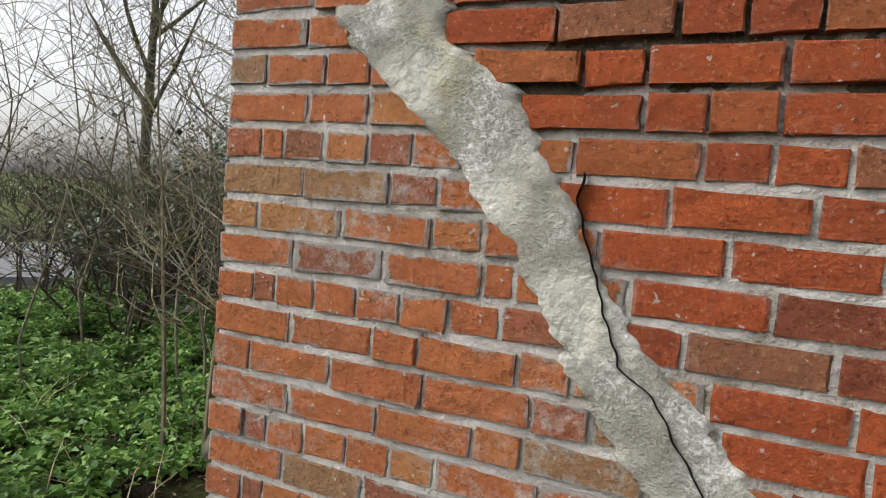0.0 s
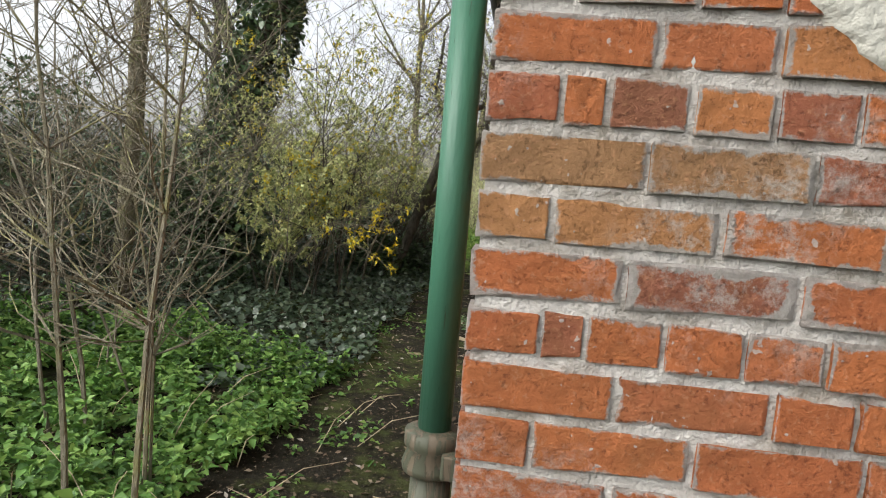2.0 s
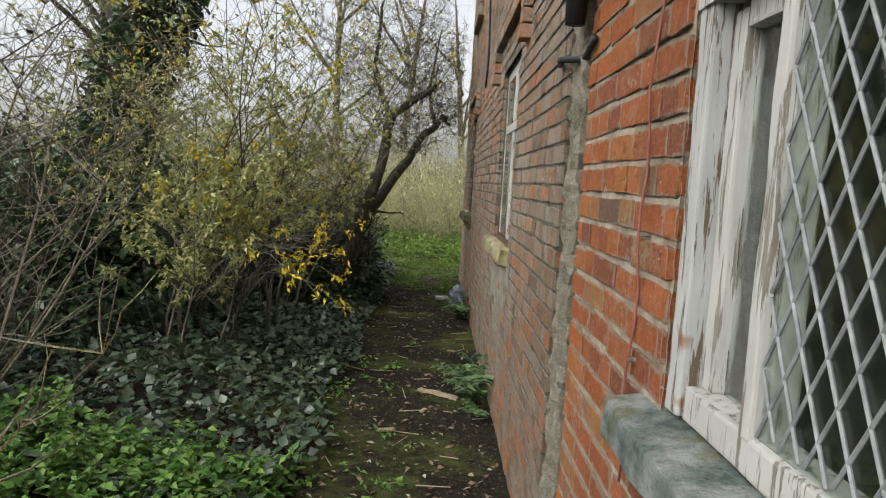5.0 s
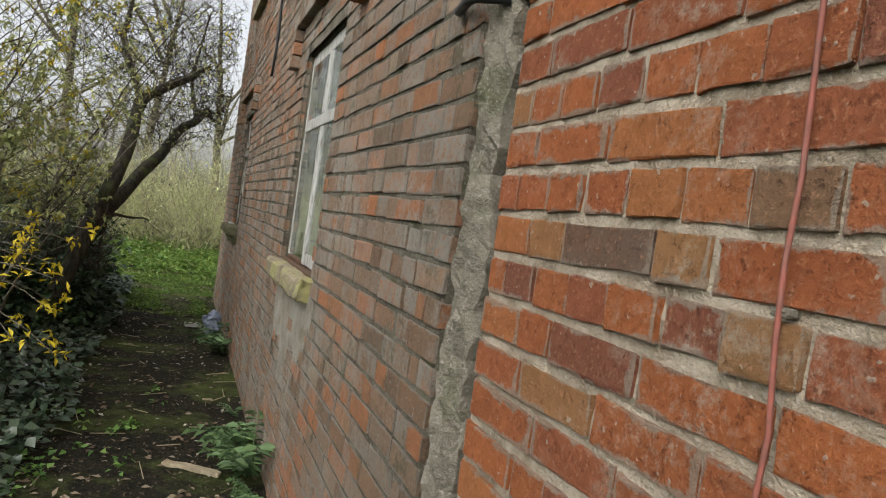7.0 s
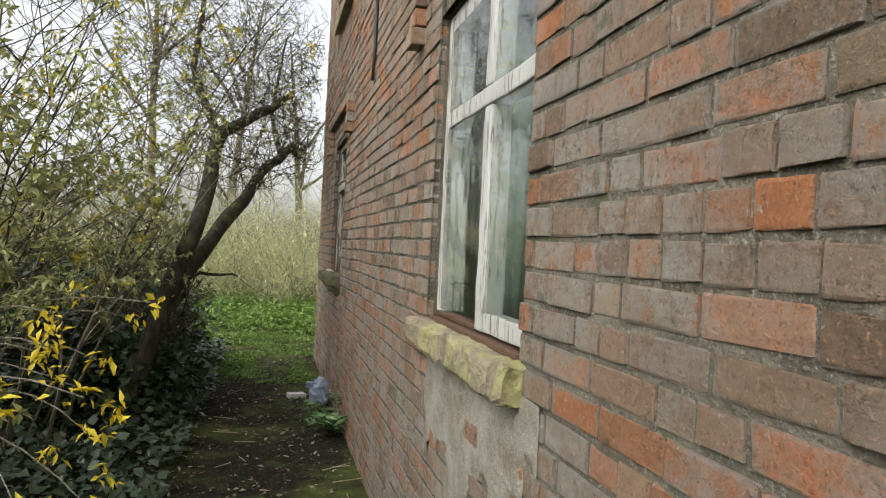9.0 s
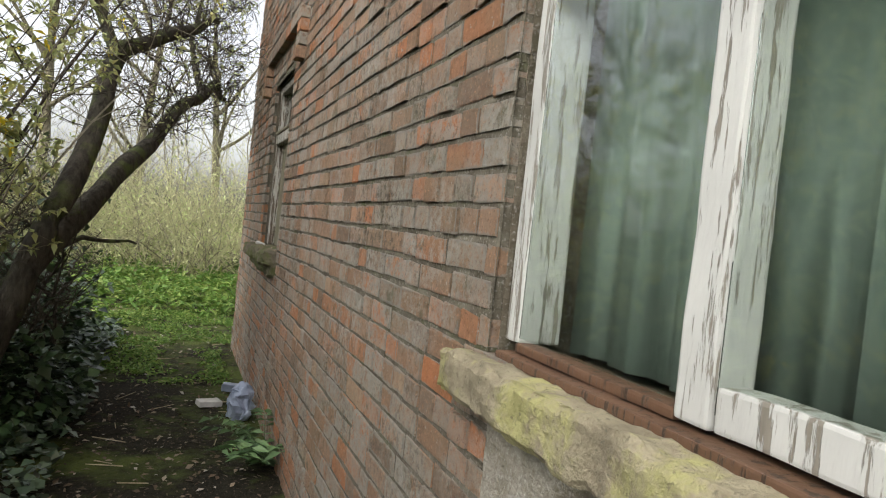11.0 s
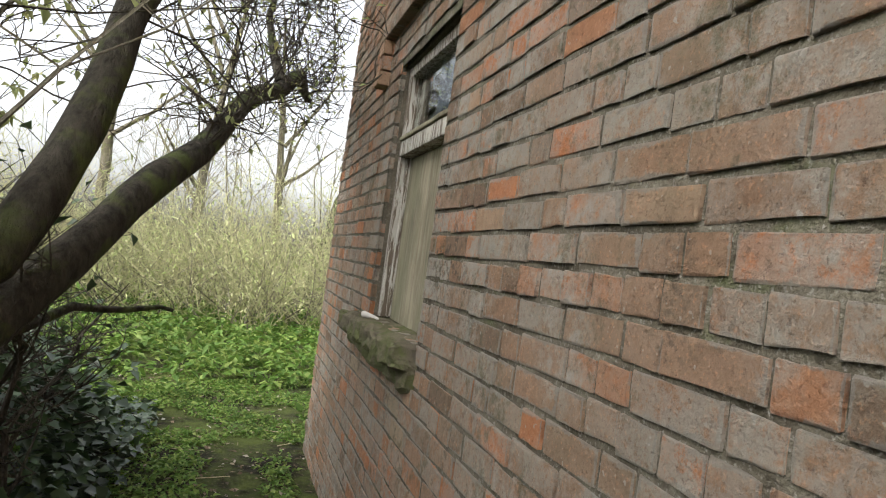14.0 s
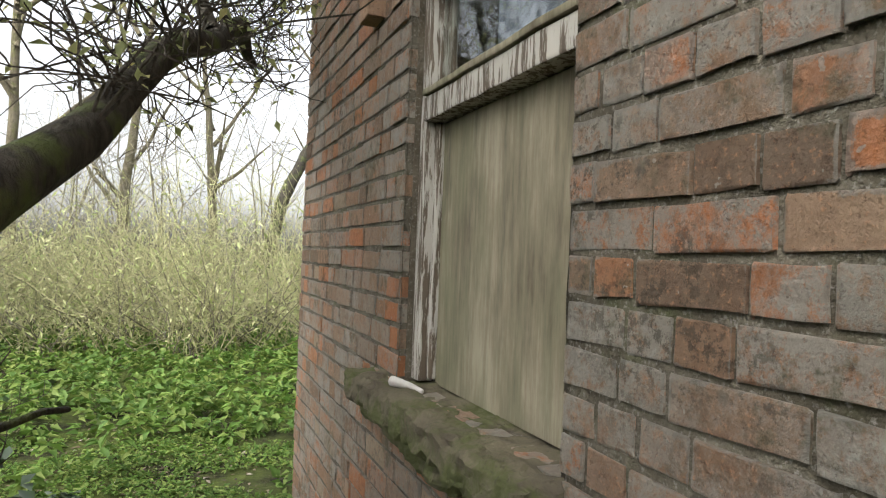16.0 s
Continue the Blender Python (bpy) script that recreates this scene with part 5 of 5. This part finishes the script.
# far hedge line
def far_hedge():
    V, F = [], []
    rng = random.Random(23)
    for _ in range(1200):
        a = rng.uniform(-1.9, 0.9)
        d = rng.uniform(30, 42)
        x, y = math.sin(a) * d, math.cos(a) * d
        h = rng.uniform(1.6, 3.6)
        p = Vector((x, y, -0.05))
        dd = Vector((rng.gauss(0, 0.2), rng.gauss(0, 0.2), 1)).normalized()
        pts = [p]
        for i in range(4):
            dd = (dd + Vector((rng.gauss(0, 0.2), rng.gauss(0, 0.2), 0))).normalized()
            pts.append(pts[-1] + dd * h / 4)
        tube_into(V, F, pts, [0.022, 0.018, 0.013, 0.008, 0.003], 3)
    tagged(mesh("far_hedge", V, F, M_DARKTWIG), "distant bare hedge and woodland edge", "hedge", kind="stuff")


far_hedge()

# ---- litter and small things ----
ls = scatter(6500, -3.6, -1.15, 1.3, 14.0, R, lambda x, y: True)
lp = np.array([(x, y, ground_z(x, y) + 0.006) for x, y in ls])
tagged(leaves("leaf_litter", lp, np.stack([R.normal(0, 1, len(lp)), R.normal(0, 1, len(lp)), R.normal(0.1, 0.12, len(lp))], 1), 0.035, M_LITTER, R, 0.5, 0.0, None, 0.1), "fallen brown leaves and chips on the earth", "leaf litter", kind="stuff")


def dry_stalks():
    V, F = [], []
    rng = random.Random(9)
    for _ in range(60):
        x, y = rng.uniform(-3.6, -1.7), rng.uniform(1.6, 4.0)
        p = Vector((x, y, ground_z(x, y)))
        a = rng.uniform(0, 6.28)
        l = rng.uniform(0.2, 0.6)
        q = p + Vector((math.cos(a) * l * 0.8, math.sin(a) * l * 0.8, rng.uniform(0.02, 0.35)))
        tube_into(V, F, [p, p.lerp(q, 0.5) + Vector((0, 0, 0.05)), q], [0.003, 0.0025, 0.001], 4)
    for _ in range(90):
        x, y = rng.uniform(-2.4, -1.2), rng.uniform(2.2, 12)
        a = rng.uniform(0, 6.28)
        l = rng.uniform(0.05, 0.2)
        z = ground_z(x, y) + 0.008
        tube_into(V, F, [Vector((x, y, z)), Vector((x + math.cos(a) * l, y + math.sin(a) * l, z + 0.005))], [0.003, 0.002], 4)
    tagged(mesh("dry_stalks", V, F, M_DRY), "pale dry stalks and twigs lying on the ground", "stalks", kind="stuff")


dry_stalks()
wood = box("broken_wood", (-0.15, -0.022, 0), (0.15, 0.022, 0.02), M_DRY, None, 0.004, 9, 0.012)
wood.matrix_world = pose(-1.46, 6.05, ground_z(-1.46, 6.05) + 0.004, 0, 0, -32)
tagged(wood, "pale splintered piece of wood on the path", "wood")
for k, (x, y, r, s) in enumerate(((-1.75, 5.35, 20, 0.05), (-1.55, 5.7, 70, 0.035), (-1.35, 7.2, 10, 0.03))):
    ch = box("wood_chip", (-s, -s * 0.35, 0), (s, s * 0.35, 0.01), M_DRY, None, 0.003, 4, 0.008)
    ch.matrix_world = pose(x, y, ground_z(x, y) + 0.004, 0, 0, r)
    tagged(ch, "small pale wood chip on the path", "wood chip", group="wood chips")


def crumpled_bag():
    bm = bmesh.new()
    bmesh.ops.create_icosphere(bm, subdivisions=4, radius=1)
    for v in bm.verts:
        n = noise.noise_vector(v.co * 1.6) * 0.35 + noise.noise_vector(v.co * 4.5) * 0.14
        v.co = Vector((v.co.x * 0.07, v.co.y * 0.09, v.co.z * 0.12)) + Vector((n.x * 0.1, n.y * 0.1, n.z * 0.1))
        v.co.z = max(v.co.z, -0.09)
    b = from_bm("plastic_bag", bm, M_BAG, None, False)
    b.location = (-1.25, 9.38, 0.09 + ground_z(-1.25, 9.38))
    tagged(b, "crumpled blue-grey plastic bag beside the wall", "bag")


crumpled_bag()
card = box("card_box", (-0.07, -0.05, 0), (0.07, 0.05, 0.035), M_PAPER, None, 0.005, 5, 0.006)
card.matrix_world = pose(-1.41, 9.66, ground_z(-1.41, 9.66) + 0.003, 0, 0, 15)
tagged(card, "small dirty white card carton on the path", "carton")
tray = box("plastic_tray", (-0.06, -0.045, 0), (0.06, 0.045, 0.05), M_BAG, None, 0.008, 5, 0.008)
tray.matrix_world = pose(-1.25, 10.02, ground_z(-1.25, 10.02) + 0.003, 0, 0, -10)
tagged(tray, "small grey plastic tray beside the wall", "tray")
can = tube("blue_can", [(-1.165, 3.8, 0.0), (-1.165, 3.8, 0.008), (-1.165, 3.8, 0.05), (-1.165, 3.8, 0.056)], [0.018, 0.023, 0.023, 0.018], M_BLUE, None, 16)
tagged(can, "small blue plastic pot at the foot of the wall", "pot")


def fern(x, y, n, size, seed):
    rng = random.Random(seed)
    pos, out = [], []
    V, F = [], []
    z = ground_z(x, y)
    for k in range(n):
        a = rng.uniform(math.pi * 0.45, math.pi * 1.55)
        l = size * rng.uniform(0.6, 1.1)
        rise = rng.uniform(0.9, 1.7)
        pts = []
        for i in range(10):
            f = i / 9
            pts.append(Vector((x + math.cos(a) * l * f * 0.8, y + math.sin(a) * l * f * 0.8, z + l * (rise * f - 0.6 * rise * f * f))))
        tube_into(V, F, pts, [0.003 - 0.00025 * i for i in range(10)], 3)
        side = Vector((-math.sin(a), math.cos(a), 0.05))
        for i in range(1, 10):
            for s in (1, -1):
                pos.append(tuple(pts[i]))
                out.append(tuple(side * s + Vector((math.cos(a), math.sin(a), 0)) * 0.35))
    root = tagged(mesh("fern", V, F, M_FERN), "green fern tuft growing at the wall foot", "fern", group="ferns at the wall")
    lf = leaves("frond", np.array(pos), np.array(out), 0.05 * size / 0.25, M_FERN, R, 0.4, 0.15, root, 0.08)
    tagged(lf, kind="stuff")


for k, (x, y, n, s) in enumerate(((-1.2, 5.95, 13, 0.36), (-1.19, 6.25, 9, 0.3), (-1.19, 5.65, 6, 0.2), (-1.19, 8.6, 12, 0.36), (-1.19, 8.85, 6, 0.16), (-1.19, 4.15, 4, 0.12), (-1.19, 6.9, 5, 0.14))):
    fern(x, y, n, s, 500 + k)

# ---- pointing between the bricks ----
def pointing(name, wall, u0, u1, z0, z1, openings, place, depth, mat, step):
    """Uneven mortar between the brick faces, at depth(u, z) behind them."""
    us = sorted({*np.arange(u0, u1, step), *[o[k] for o in openings for k in (0, 1)]})
    zs = sorted({*np.arange(z0, z1, step), *[o[k] for o in openings for k in (2, 3) if o[k] < z1]})
    V = [place(u, depth(u, z), z) for z in zs for u in us]
    n = len(us)
    free = lambda u, z: not any(o[0] < u < o[1] and o[2] < z < o[3] for o in openings)
    F = [(j * n + i, j * n + i + 1, (j + 1) * n + i + 1, (j + 1) * n + i) for j in range(len(zs) - 1) for i in range(n - 1)
         if free((us[i] + us[i + 1]) / 2, (zs[j] + zs[j + 1]) / 2)]
    tagged(mesh(name, V, F, mat, wall, True), kind="stuff")


def n3(a, b, k, s):
    return noise.noise(Vector((a * s, b * s, k)))


def gable_depth(u, z):
    lost = max(0.0, min(1.0, (u - 0.42) * 4)) * max(0.0, min(1.0, (z - 1.45) * 6))
    return 0.0062 + 0.002 * n3(u, z, 1, 7) + 0.0055 * n3(u, z, 5, 34) + lost * (0.02 + 0.012 * n3(u, z, 9, 5))


pointing("pointing", wall_gable, -0.006, 3.1, 0.3, RED_TOP, [], F_GABLE, gable_depth, M_LIME, 0.016)
pointing("pointing", wall_red, GABLE_Y + 0.012, JOINT_Y - 0.1, 0.0, RED_TOP, [W1], F_RED, lambda u, z: 0.0065 + 0.002 * n3(u, z, 2, 6) + 0.005 * n3(u, z, 5, 26), M_LIME2, 0.017)
pointing("pointing", wall_brown, JOINT_Y + 0.01, END_Y, 0.0, 3.4, [W2, W3, *UPPER], F_BROWN, lambda u, z: 0.0052 + 0.002 * n3(u, z, 3, 3) + 0.0035 * n3(u, z, 6, 11), M_GREYMORTAR, 0.03)

# mortar at the ends of the walls and round the openings, between the brick ends
for wall, x, w in ((wall_red, RED_X, W1), (wall_brown, BROWN_X, W2), (wall_brown, BROWN_X, W3)):
    for a, b in ((w[0] - 0.03, w[0] - 0.005), (w[1] + 0.005, w[1] + 0.03)):
        box("pointing", (x + 0.007, a, w[2] - 0.05), (x + INSET - 0.001, b, w[3] + 0.05), M_GREYMORTAR if wall == wall_brown else M_LIME2, wall, 0)
box("pointing", (BROWN_X + 0.007, JOINT_Y + 0.005, 0.0), (BROWN_X + INSET - 0.001, JOINT_Y + 0.03, BROWN_TOP - 0.01), M_GREYMORTAR, wall_brown, 0)

# ---- bricks ----
eye_band = lambda u, z: abs(z - 1.35) + (9 if z < 0 else 0)
gable_band = lambda u, z: abs(z - 1.35) + max(0.0, u - 1.4) * 3
gable_bricks = bond(-0.018, 3.2, 0.0, RED_TOP, [], 11, GABLE_ROWS, top=round((RED_TOP - 1.78) / COURSE), joint=0.0062)
fresh = lambda b: b[0] + 0.1 > 0.72 + (1.42 - b[1]) * 0.85
lay(wall_gable, [b for b in gable_bricks if not fresh(b)], F_GABLE, Matrix.Identity(4), M_RED, 3, gable_band, 1.5)
lay(wall_gable, [b for b in gable_bricks if fresh(b)], F_GABLE, Matrix.Identity(4), M_FRESH, 7, gable_band, 2.2)
# the corner turns: ends of the gable's bricks fill the first stretch of the side wall
lay(wall_red, bond(GABLE_Y + 0.055, JOINT_Y - 0.11, 0.0, RED_TOP, [W1], 12, joint=0.0048), lambda u, d, z: F_RED(u, d, z), SIDE_TURN, M_ORANGE, 4, eye_band, 1.5)
lay(wall_brown, bond(JOINT_Y, END_Y, 0.0, BROWN_TOP, [W2, W3, *UPPER], 13, joint=0.0034, course=0.0705, scale=0.93, heads=0.48, perp=2.0), lambda u, d, z: F_BROWN(u, d, z), SIDE_TURN, M_BROWN, 5, lambda u, z: abs(z - 1.35) + 0.35 * abs(u - 7.5), 1.25)
